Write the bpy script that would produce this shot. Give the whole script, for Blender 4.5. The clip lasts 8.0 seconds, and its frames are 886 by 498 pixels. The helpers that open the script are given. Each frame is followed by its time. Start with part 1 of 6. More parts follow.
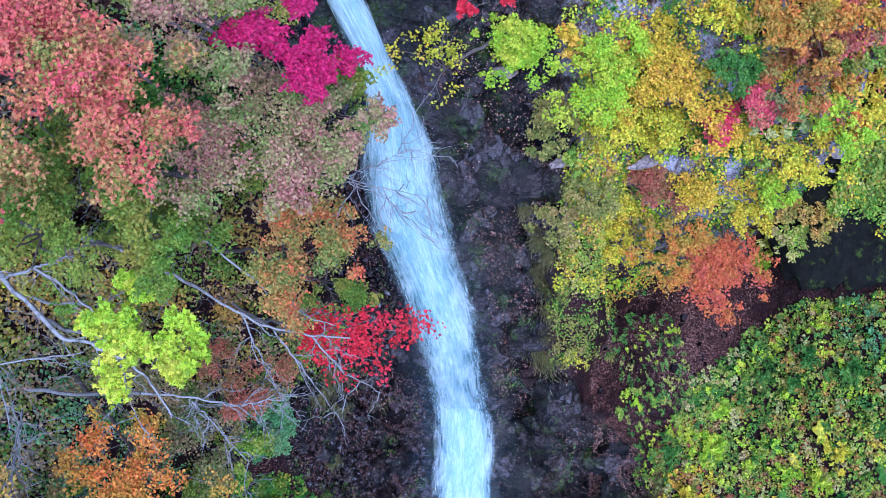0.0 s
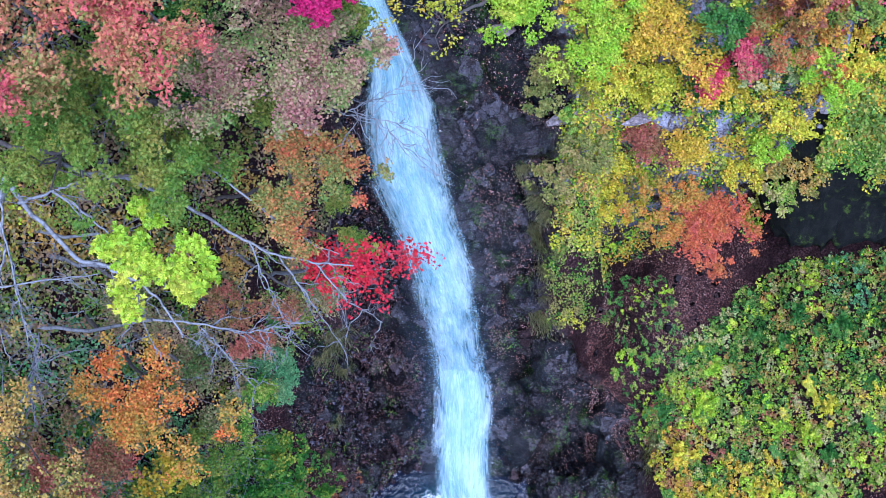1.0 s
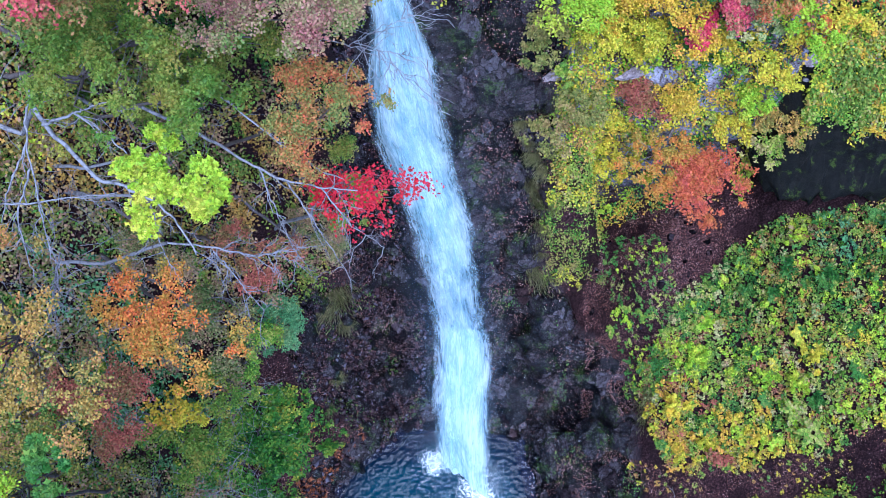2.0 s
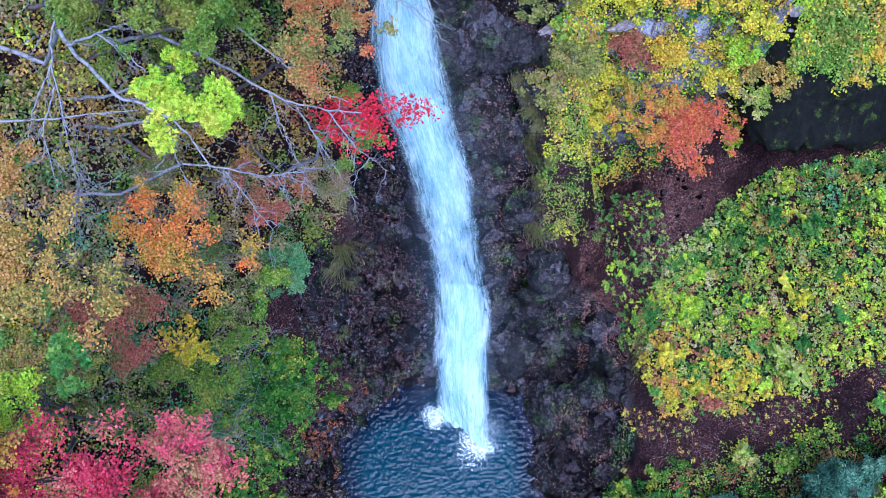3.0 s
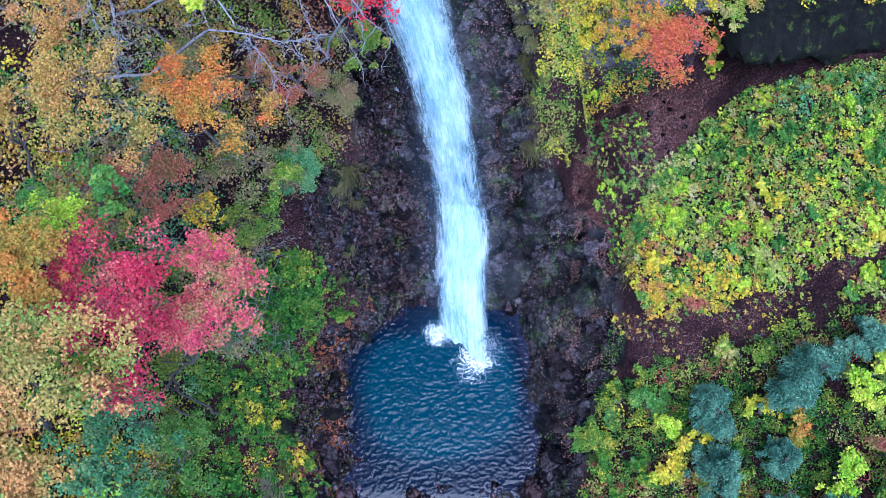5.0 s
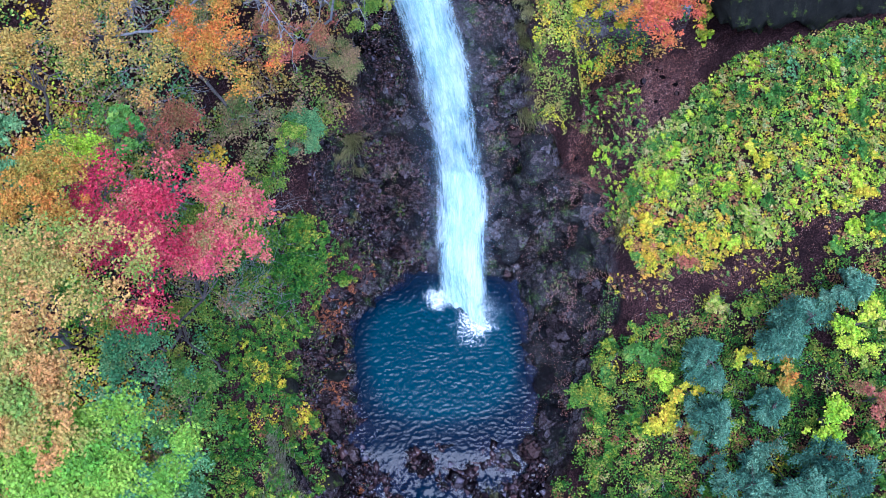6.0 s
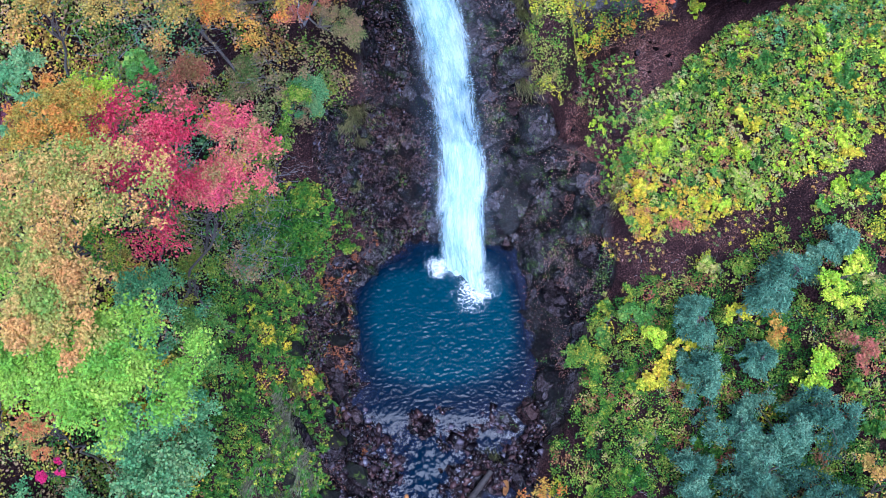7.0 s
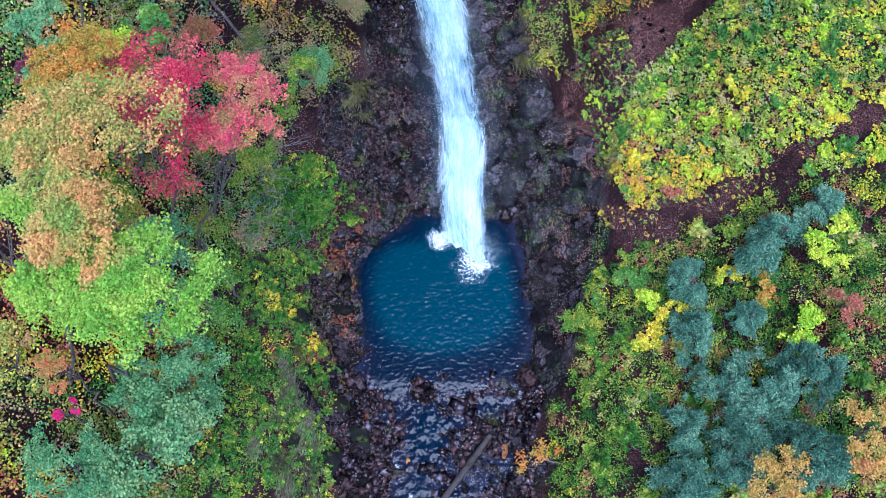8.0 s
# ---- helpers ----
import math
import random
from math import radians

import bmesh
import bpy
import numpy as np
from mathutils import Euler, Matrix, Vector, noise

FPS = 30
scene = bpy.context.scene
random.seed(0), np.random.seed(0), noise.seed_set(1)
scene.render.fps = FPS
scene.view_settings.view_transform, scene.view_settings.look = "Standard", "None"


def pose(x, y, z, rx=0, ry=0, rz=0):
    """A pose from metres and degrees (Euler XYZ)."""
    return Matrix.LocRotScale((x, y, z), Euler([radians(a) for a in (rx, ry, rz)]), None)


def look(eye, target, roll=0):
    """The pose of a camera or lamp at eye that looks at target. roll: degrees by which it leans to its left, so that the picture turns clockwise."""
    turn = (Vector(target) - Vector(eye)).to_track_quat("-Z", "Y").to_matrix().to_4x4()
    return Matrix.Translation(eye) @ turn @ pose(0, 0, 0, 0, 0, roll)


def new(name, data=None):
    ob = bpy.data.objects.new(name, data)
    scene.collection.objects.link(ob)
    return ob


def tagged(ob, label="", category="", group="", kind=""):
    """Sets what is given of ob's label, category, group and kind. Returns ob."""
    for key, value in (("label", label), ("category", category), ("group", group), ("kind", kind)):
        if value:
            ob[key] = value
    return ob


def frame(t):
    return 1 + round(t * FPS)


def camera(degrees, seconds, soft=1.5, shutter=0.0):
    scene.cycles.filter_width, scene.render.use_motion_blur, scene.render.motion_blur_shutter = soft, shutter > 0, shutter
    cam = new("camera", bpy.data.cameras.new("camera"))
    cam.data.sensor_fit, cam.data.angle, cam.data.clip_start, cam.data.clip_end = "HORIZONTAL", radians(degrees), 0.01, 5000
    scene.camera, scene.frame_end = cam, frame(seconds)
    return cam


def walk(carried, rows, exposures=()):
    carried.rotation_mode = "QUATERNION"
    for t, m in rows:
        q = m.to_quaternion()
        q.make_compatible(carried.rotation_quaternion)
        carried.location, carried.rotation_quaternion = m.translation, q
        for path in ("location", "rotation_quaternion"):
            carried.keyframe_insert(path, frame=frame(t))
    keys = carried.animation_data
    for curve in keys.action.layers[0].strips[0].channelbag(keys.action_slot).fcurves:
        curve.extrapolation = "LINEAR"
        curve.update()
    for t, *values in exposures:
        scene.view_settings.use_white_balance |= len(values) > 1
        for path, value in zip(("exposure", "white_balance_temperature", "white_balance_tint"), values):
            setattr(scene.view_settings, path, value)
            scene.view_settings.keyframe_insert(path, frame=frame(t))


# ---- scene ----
cam = camera(49.6, 8.0, 0.45)
PATH = [
    (0, (-0.359, -2.296, 49.569), (-0.371, -1.8, 47.632), 0.4),
    (0.5, (-0.313, -3.311, 49.86), (-0.326, -2.813, 47.923), 0.4),
    (1, (-0.28, -4.327, 50.128), (-0.292, -3.825, 48.192), 0.5),
    (1.5, (-0.23, -5.437, 50.489), (-0.243, -4.931, 48.554), 0.5),
    (3, (0.06, -9.629, 51.735), (0.038, -9.099, 49.806), -0.4),
    (3.5, (0.121, -11.045, 52.117), (0.098, -10.505, 50.191), -0.4),
    (4, (0.234, -12.476, 52.487), (0.208, -11.926, 50.565), -0.8),
    (4.5, (0.349, -14.113, 52.851), (0.319, -13.549, 50.933), -1.0),
    (6, (0.675, -18.248, 54.104), (0.637, -17.661, 52.193), -1.8),
    (6.5, (0.849, -19.593, 54.517), (0.805, -18.996, 52.609), -2.3),
    (7, (0.996, -21.086, 54.895), (0.948, -20.476, 52.991), -2.6),
    (7.5, (1.155, -22.406, 55.291), (1.103, -21.785, 53.39), -2.9),
    (8, (1.352, -23.84, 55.69), (1.293, -23.207, 53.794), -3.4),
]
EXPOSURES = [(0, 1.18, 4760, 19), (4, 1.32, 4680, 19), (8, 1.46, 5000, 18)]
walk(cam, [(t, look(eye, target, roll)) for t, eye, target, roll in PATH], EXPOSURES)

# ---- light ----
world = bpy.data.worlds.new("overcast_sky")
scene.world = world
world.use_nodes = True
sky = world.node_tree.nodes.new("ShaderNodeTexSky")
sky.sky_type, sky.sun_disc = "NISHITA", False
sky.sun_elevation, sky.sun_rotation = radians(69), radians(168)
sky.altitude, sky.air_density, sky.dust_density = 600, 1.0, 2.0
world.node_tree.links.new(sky.outputs[0], world.node_tree.nodes["Background"].inputs[0])
world.node_tree.nodes["Background"].inputs[1].default_value = 0.12
sun = new("sun", bpy.data.lights.new("sun", "SUN"))
sun.data.energy, sun.data.angle, sun.data.color = 2.4, radians(44), (1.0, 0.98, 0.96)
sun.matrix_world = look((4.5, -22, 60), (0, 0, 0))

# ---- number helpers ----
rng = np.random.default_rng(7)


def hashed(ix, iy, iz, k=0):
    n = (ix.astype(np.int64) * 374761393 + iy.astype(np.int64) * 668265263 + iz.astype(np.int64) * 2147483647 + k * 1274126177) & 0xFFFFFFFF
    n = ((n ^ (n >> 13)) * 1274126177) & 0xFFFFFFFF
    n = ((n ^ (n >> 16)) * 2246822519) & 0xFFFFFFFF
    return ((n ^ (n >> 15)) & 0xFFFFFF) / float(0xFFFFFF)


def vnoise(p, k=0):
    """Smooth value noise in -1..1 for an (N, 3) array."""
    i = np.floor(p).astype(np.int64)
    f = p - i
    f = f * f * (3 - 2 * f)
    out = 0
    for dx in (0, 1):
        for dy in (0, 1):
            for dz in (0, 1):
                w = (f[:, 0] if dx else 1 - f[:, 0]) * (f[:, 1] if dy else 1 - f[:, 1]) * (f[:, 2] if dz else 1 - f[:, 2])
                out = out + w * hashed(i[:, 0] + dx, i[:, 1] + dy, i[:, 2] + dz, k)
    return out * 2 - 1


def fbm(p, octaves=4, k=0):
    out, amp = 0, 1.0
    for o in range(octaves):
        out = out + amp * vnoise(p * 2 ** o + 17.3 * o, k + o)
        amp *= 0.5
    return out / 1.9


def facets(p, k=0):
    """Angular blocks: in each Voronoi cell a tilted plane, with cracks along the borders."""
    i = np.floor(p).astype(np.int64)
    best, second = np.full(len(p), 9.0), np.full(len(p), 9.0)
    level = np.zeros(len(p))
    for dx in (-1, 0, 1):
        for dy in (-1, 0, 1):
            for dz in (-1, 0, 1):
                c = i + (dx, dy, dz)
                s = [hashed(c[:, 0], c[:, 1], c[:, 2], k + n) for n in range(6)]
                off = p - (c + np.stack(s[:3], 1))
                d = np.sqrt((off ** 2).sum(1))
                tilt = (s[3] - 0.5) * 1.0 + off[:, 0] * (s[4] - 0.5) * 1.3 + off[:, 1] * (s[5] - 0.5) * 1.3
                near = d < best
                second = np.where(near, best, np.minimum(second, d))
                level, best = np.where(near, tilt, level), np.where(near, d, best)
    return level - 0.35 * np.clip(1 - (second - best) / 0.10, 0, 1)


def smooth(a, b, x):
    t = np.clip((x - a) / (b - a), 0, 1)
    return t * t * (3 - 2 * t)


# ---- the lie of the land ----
def chute(y):
    """Height of the rock bed under the falling water."""
    return np.interp(y, [-60, -14, -3.6, -3.2, 1.0, 1.6, 5.5, 7.1, 10.3, 12.2, 16, 20, 30, 80, 1500], [-2.6, -0.5, -0.8, 0.1, 2.6, 3.3, 9.3, 11.8, 16.2, 18.8, 23.5, 27.5, 35, 60, 160])


def fall_axis(y):
    return np.interp(y, [-6, -4, 1.4, 4.3, 6.2, 8, 9.5, 11, 12.3, 13.5, 20, 40], [0.9, 0.55, 0.4, -0.4, -0.9, -1.75, -2.1, -2.6, -3.3, -4.15, -7, -14])


def shore_right(y):
    return np.interp(y, [-200, -40, -20, -15.5, -13, -10.5, -8, -6.5, -5.5, -4.8, -3.6, 0, 30], [6, 1.6, 1.3, 1.9, 4.0, 4.9, 4.85, 4.5, 3.7, 2.8, 2.3, 2.2, 2.2])


def shore_left(y):
    return np.interp(y, [-200, -40, -20, -17, -15, -13, -11, -8, -6, -4.6, -3.7, 0, 30], [-8, -4, -2.9, -3.3, -3.6, -4.6, -5.1, -5.6, -5.6, -4.3, -2.6, -4, -4])


def ground(x, y):
    x, y = np.asarray(x, float), np.asarray(y, float)
    bed, axis = chute(y), fall_axis(y)
    # valley floor: pool bowl and stream bed
    pool = -1.9 * np.clip(1 - ((x + 0.4) / 5.4) ** 2 - ((y + 7.8) / 5.2) ** 2, 0, 1) ** 1.1
    floor = np.where(y < -3.4, np.interp(y, [-1500, -60, -15, -13.4, -12.2, -10.6, -5], [-40, -2.4, -0.30, -0.22, -0.30, -0.75, -0.75]) + pool + 0.45 * smooth(2.0, 0.3, x - shore_left(y)) * smooth(-13, -12, y), bed)
    bar = 0.16 * smooth(-0.2, 1.0, x - shore_right(y)) + 0.14 * smooth(-0.2, 1.0, shore_left(y) - x)
    floor = np.where(y < -13.2, floor + (bar + 0.20) * (bar > 0) * smooth(0, 0.1, bar), floor)
    # right bank, gully and cliff
    edge = np.interp(y, [-1500, -40, -20, -15, -10, -7, -5, 10], [4, 3.9, 4.0, 4.3, 4.9, 4.5, 4.0, 4.0])
    u = x - edge
    bank = np.interp(u, [-0.4, 0, 0.5, 1.2, 2, 3, 4.2, 5, 8, 11.5, 14, 25, 60, 1500], [-0.4, 0, 0.8, 1.5, 2.4, 3.9, 5.6, 6.5, 8.1, 10.5, 12.5, 18, 30, 160])
    bank = bank + 1.3 * smooth(12.5, 15.5, x) * smooth(-3, 1.5, y) * (1 - smooth(4.2, 5.6, y))
    bank = bank + 0.5 * np.exp(-((y - 7.0) / 2.0) ** 2) * smooth(12, 14.5, x)
    cliff_y = np.interp(x, [6, 12.6, 13.6, 22, 30], [7.2, 7.6, 10.9, 11.2, 11])
    rise = np.interp(y - cliff_y, [0, 1.2, 2.6, 5, 12, 40, 1500], [0, 8.0, 12.5, 16, 23, 42, 160])
    rise = np.where(x > 12.5, np.minimum(rise, 9 + 0.0 * rise) + np.interp(y - cliff_y, [1.3, 3, 10, 40, 1500], [0, 4, 13, 34, 150]), rise)
    far_right = bank + rise
    far_right = far_right + 1.1 * np.exp(-((x - 9.5) / 1.6) ** 2 - ((y - 5.0) / 1.6) ** 2) - 0.9 * np.exp(-((x - 8.6) / 1.4) ** 2) * smooth(-5.5, -4, y) * smooth(2.2, 0.6, y)
    rib = bed + 1.2 * np.exp(-((x - 4.7) / 1.2) ** 2) * smooth(-3, 0, y)
    side = smooth(5.6, 7.2, x + 0.4 * np.sin(y * 0.9))
    head = np.maximum(rib, bank * 0.9) * (1 - side) + far_right * side
    right = np.where(y > -3.4, head * smooth(-3.4, -1.5, y) + np.maximum(bank, floor) * (1 - smooth(-3.4, -1.5, y)), np.maximum(bank, floor))
    # left bank and cliff
    v = shore_left(y) - x
    bankl = np.interp(v, [-0.4, 0, 0.7, 1.5, 2.5, 3.2, 4, 5, 7, 9, 30, 1500], [-0.4, 0, 0.4, 0.8, 1.7, 2.6, 3.5, 4.3, 5.5, 6.6, 12, 120])
    headl = np.interp(y, [-3.7, 0.5, 5, 6.5, 8, 12, 16, 20, 30, 80, 1500], [0, 3.2, 5.8, 9.5, 13, 18.5, 23.2, 27.5, 35, 60, 160])
    line = np.interp(y, [-1500, -40, -20, -14, -10, -6, -3, 0, 3, 5.5, 7, 9.5, 12, 14, 20, 40], [-20, -17, -15.5, -14.4, -13.4, -11.7, -10.2, -8.9, -7.2, -4.9, -4.2, -4.6, -5.2, -6.4, -9.6, -17])
    w = line - x
    wall = np.interp(w, [0, 1.2, 2.5, 4, 8, 14, 40, 1500], [0, 4.5, 8, 10.5, 15, 20, 36, 160])
    wall = wall * np.where(y > 5, 0.75, 1.0)
    left = np.where(y > -3.7, bankl + headl, np.maximum(bankl, floor)) + wall
    # join across the fall
    blend_r = smooth(1.2, 2.6, x - axis)
    blend_l = smooth(1.3, 2.4, axis - x)
    mid = np.where(y < -3.4, np.maximum(np.maximum(floor, np.where(u > -0.4, bank, -9)), np.where(v > -0.4, bankl + wall, -9)), floor)
    z = np.where(x > axis, mid * (1 - blend_r) + right * blend_r, mid * (1 - blend_l) + left * blend_l)
    z = np.where(y < -5, mid, z)
    # the buttress beside the fall, the rounded block under it and the cleft between them
    near = ((x - 5.5) / 1.75) ** 2 + ((y - 0.9 + 0.25 * (x - 5.5)) / 1.8) ** 2
    low = ((x - 6.3) / 1.35) ** 2 + ((y + 3.9) / 1.5) ** 2
    cleft = np.exp(-((y + 1.9 + 0.5 * (x - 6)) / 0.35) ** 2) * smooth(3.6, 4.4, x) * smooth(8.4, 7.6, x)
    return z + 2.1 * np.exp(-near ** 1.6) + 0.9 * np.exp(-low ** 1.6) - 0.7 * cleft


def relief(p, wet):
    """Roughness of rock and soil, along the normal."""
    skew = p @ np.array([[0.8, 0.35, 0.2], [-0.5, 0.8, 0.3], [0.1, -0.4, 0.9]])
    small = 1 - 0.8 * smooth(0.5, 1.5, p[:, 0] - fall_axis(p[:, 1]))
    rock = 0.85 * facets(skew * np.array([0.42, 0.5, 0.4]), 3) + (0.22 + 0.20 * small) * facets(skew * np.array([0.9, 1.5, 1.1]), 9) + small * 0.24 * facets(skew * np.array([2.0, 3.4, 2.6]), 15) + small * 0.05 * facets(p * 4.5, 19) + 0.12 * fbm(p * 0.8, 4, 21)
    soil = 0.30 * fbm(p * 0.45, 4, 31) + 0.10 * fbm(p * 2.4, 3, 41) + 0.05 * facets(p * 4.0, 45)
    clear = smooth(1.5, 2.6, np.abs(p[:, 0] - fall_axis(p[:, 1]))) * 0.85 + 0.15
    clear = np.where(p[:, 1] < -3.5, 1.0, clear)
    return clear * (wet * rock + (1 - wet) * soil)


def wetness(x, y):
    """1 on the bare washed rock beside the water, 0 on soil."""
    d_r = x - np.maximum(shore_right(y), fall_axis(y) + 1.4)
    d_l = np.minimum(shore_left(y), fall_axis(y) - 1.4) - x
    jag = 0.7 * vnoise(np.stack([x * 0.6, y * 0.6, x * 0], -1).reshape(-1, 3), 51).reshape(np.shape(x))
    reach_r = np.interp(y, [-22, -18, -14, -10, -8, -5, -2, 0, 1.6, 3.6, 9, 14, 20], [3.0, 3.4, 2.9, 2.6, 3.2, 5.2, 6.2, 6.0, 4.6, 1.5, 1.7, 1.6, 1.0])
    reach_l = np.interp(y, [-20, -14, -6, -3, -1.5, 1.5, 4, 9, 20], [2.6, 2.5, 1.9, 2.2, 3.6, 3.2, 1.4, 1.0, 1.0])
    shore = (1 - smooth(-0.4, 0.6, d_r - reach_r + jag)) * (1 - smooth(-0.4, 0.6, d_l - reach_l + jag))
    return shore


# ---- materials ----
def shader(name, rough=0.7):
    m = bpy.data.materials.new(name)
    m.use_nodes = True
    t = m.node_tree
    return m, t, t.nodes["Principled BSDF"], t.nodes["Material Output"]


def node(t, kind, values=(), **props):
    n = t.nodes.new(kind)
    for key, value in props.items():
        if key == "blend_type":
            n.blend_type = value
        elif key == "data_type":
            n.data_type = value
        elif key == "operation":
            n.operation = value
        elif key == "attribute_name":
            n.attribute_name = value
        elif key == "feature":
            n.feature = value
    for k, value in values:
        n.inputs[k].default_value = value
    return n


def ramp(t, source, stops, constant=False):
    r = t.nodes.new("ShaderNodeValToRGB")
    if constant:
        r.color_ramp.interpolation = "CONSTANT"
    while len(r.color_ramp.elements) < len(stops):
        r.color_ramp.elements.new(0.5)
    for e, (at, c) in zip(r.color_ramp.elements, stops):
        e.position, e.color = at, (*c, 1)
    t.links.new(source, r.inputs[0])
    return r.outputs[0]


def noise_tex(t, scale, detail=4, vector=None, rough=0.6, warp=0.0):
    n = node(t, "ShaderNodeTexNoise", (("Scale", scale), ("Detail", detail), ("Roughness", rough), ("Distortion", warp)))
    if vector is None:
        vector = t.nodes.new("ShaderNodeNewGeometry").outputs["Position"]
    t.links.new(vector, n.inputs["Vector"])
    return n.outputs["Fac"]


def mixed(t, fac, a, b, blend="MIX"):
    m = t.nodes.new("ShaderNodeMix")
    m.data_type, m.blend_type = "RGBA", blend
    if isinstance(fac, float):
        m.inputs[0].default_value = fac
    else:
        t.links.new(fac, m.inputs[0])
    for k, c in ((6, a), (7, b)):
        if isinstance(c, tuple):
            m.inputs[k].default_value = (*c, 1)
        else:
            t.links.new(c, m.inputs[k])
    return m.outputs[2]


def maths(t, op, a, b):
    m = node(t, "ShaderNodeMath", operation=op)
    for k, c in ((0, a), (1, b)):
        if isinstance(c, (int, float)):
            m.inputs[k].default_value = c
        else:
            t.links.new(c, m.inputs[k])
    return m.outputs[0]


def bump(t, bsdf, height, strength=0.4, distance=0.05):
    b = node(t, "ShaderNodeBump", (("Strength", strength), ("Distance", distance)))
    t.links.new(height, b.inputs["Height"])
    t.links.new(b.outputs[0], bsdf.inputs["Normal"])


def leaf_material(name, *colours, rough=0.55, spread=0.75, thin=0.35):
    """Leaves: each its own tone out of the palette, in drifts; thin enough to let light through."""
    m, t, bsdf, out = shader(name)
    geo, info = t.nodes.new("ShaderNodeNewGeometry"), t.nodes.new("ShaderNodeObjectInfo")
    drift = noise_tex(t, 0.9, 2)
    clump = node(t, "ShaderNodeAttribute", attribute_name="tone").outputs["Fac"]
    own = geo.outputs["Random Per Island"]
    a = maths(t, "ADD", maths(t, "MULTIPLY", own, spread * 0.55), maths(t, "MULTIPLY", clump, 0.42))
    b = maths(t, "MULTIPLY", maths(t, "SUBTRACT", drift, 0.5), 0.8)
    c = maths(t, "MULTIPLY", info.outputs["Random"], 0.2)
    x = maths(t, "ADD", maths(t, "ADD", a, b), maths(t, "ADD", c, 0.04))
    n = len(colours)
    colours = [tuple(min(0.8, 1.22 * v) for v in c) for c in colours]
    tone = ramp(t, x, [(0.05 + 0.9 * i / max(1, n - 1), colours[i]) for i in range(n)])
    worn = maths(t, "FRACT", maths(t, "MULTIPLY", own, 7.31), 0.0)
    grain = maths(t, "ADD", maths(t, "MULTIPLY", noise_tex(t, 25, 2), 0.5), maths(t, "ADD", maths(t, "MULTIPLY", worn, 0.75), 0.12))
    tone = mixed(t, 1.0, tone, ramp(t, grain, [(0, (0, 0, 0)), (1, (1, 1, 1))]), "MULTIPLY")
    t.links.new(tone, bsdf.inputs["Base Color"])
    bsdf.inputs["Roughness"].default_value = rough
    bsdf.inputs["Specular IOR Level"].default_value = 0.25
    glow = node(t, "ShaderNodeBsdfTranslucent")
    t.links.new(tone, glow.inputs[0])
    mix = node(t, "ShaderNodeMixShader", ((0, thin),))
    t.links.new(bsdf.outputs[0], mix.inputs[1])
    t.links.new(glow.outputs[0], mix.inputs[2])
    t.links.new(mix.outputs[0], out.inputs[0])
    return m


def bark_material(name, dark, pale, scale=6):
    m, t, bsdf, out = shader(name)
    n = noise_tex(t, scale, 5)
    t.links.new(ramp(t, n, [(0.3, dark), (0.52, pale), (0.7, tuple(0.6 * c for c in pale))]), bsdf.inputs["Base Color"])
    bsdf.inputs["Roughness"].default_value = 0.85
    bump(t, bsdf, noise_tex(t, scale * 5, 4), 0.5, 0.02)
    return m


def cells(t, scale, vector, edge=False):
    """Voronoi cells: a random tone for each, or the distance to its border."""
    v = node(t, "ShaderNodeTexVoronoi", (("Scale", scale),), feature="DISTANCE_TO_EDGE" if edge else "F1")
    t.links.new(vector, v.inputs["Vector"])
    if edge:
        return v.outputs["Distance"]
    part = t.nodes.new("ShaderNodeSeparateColor")
    t.links.new(v.outputs["Color"], part.inputs[0])
    return part.outputs[0]


def warped(t, scale, amount):
    """Position pushed about by noise."""
    place = t.nodes.new("ShaderNodeNewGeometry").outputs["Position"]
    n = node(t, "ShaderNodeTexNoise", (("Scale", scale), ("Detail", 4)))
    t.links.new(place, n.inputs["Vector"])
    add = node(t, "ShaderNodeVectorMath", operation="MULTIPLY_ADD")
    t.links.new(n.outputs["Color"], add.inputs[0])
    add.inputs[1].default_value = (amount,) * 3
    t.links.new(place, add.inputs[2])
    return add.outputs[0]


def rock_tones(t):
    """Broken wet rock: chips of many dark tones, black seams, a few pale chips."""
    place = warped(t, 3.0, 0.5)
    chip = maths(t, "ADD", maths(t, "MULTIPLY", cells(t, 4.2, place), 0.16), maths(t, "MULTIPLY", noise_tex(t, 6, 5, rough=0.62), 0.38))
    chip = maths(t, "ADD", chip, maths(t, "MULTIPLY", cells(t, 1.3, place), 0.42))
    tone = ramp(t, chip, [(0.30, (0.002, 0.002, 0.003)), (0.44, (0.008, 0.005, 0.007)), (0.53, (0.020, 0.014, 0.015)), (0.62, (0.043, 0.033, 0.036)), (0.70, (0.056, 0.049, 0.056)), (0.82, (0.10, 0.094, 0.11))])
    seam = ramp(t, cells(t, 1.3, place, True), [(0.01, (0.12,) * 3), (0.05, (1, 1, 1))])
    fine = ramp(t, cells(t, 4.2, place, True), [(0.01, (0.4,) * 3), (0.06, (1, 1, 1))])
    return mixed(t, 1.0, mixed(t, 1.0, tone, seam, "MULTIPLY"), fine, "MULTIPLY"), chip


def wet_film(t, bsdf, share=0.58):
    """Water stands on the rock in small shining patches."""
    film = ramp(t, noise_tex(t, 7, 5, rough=0.75), [(share - 0.04, (0.10,) * 3), (share + 0.04, (1, 1, 1))])
    t.links.new(film, bsdf.inputs["Specular IOR Level"])
    bsdf.inputs["Roughness"].default_value = 0.14


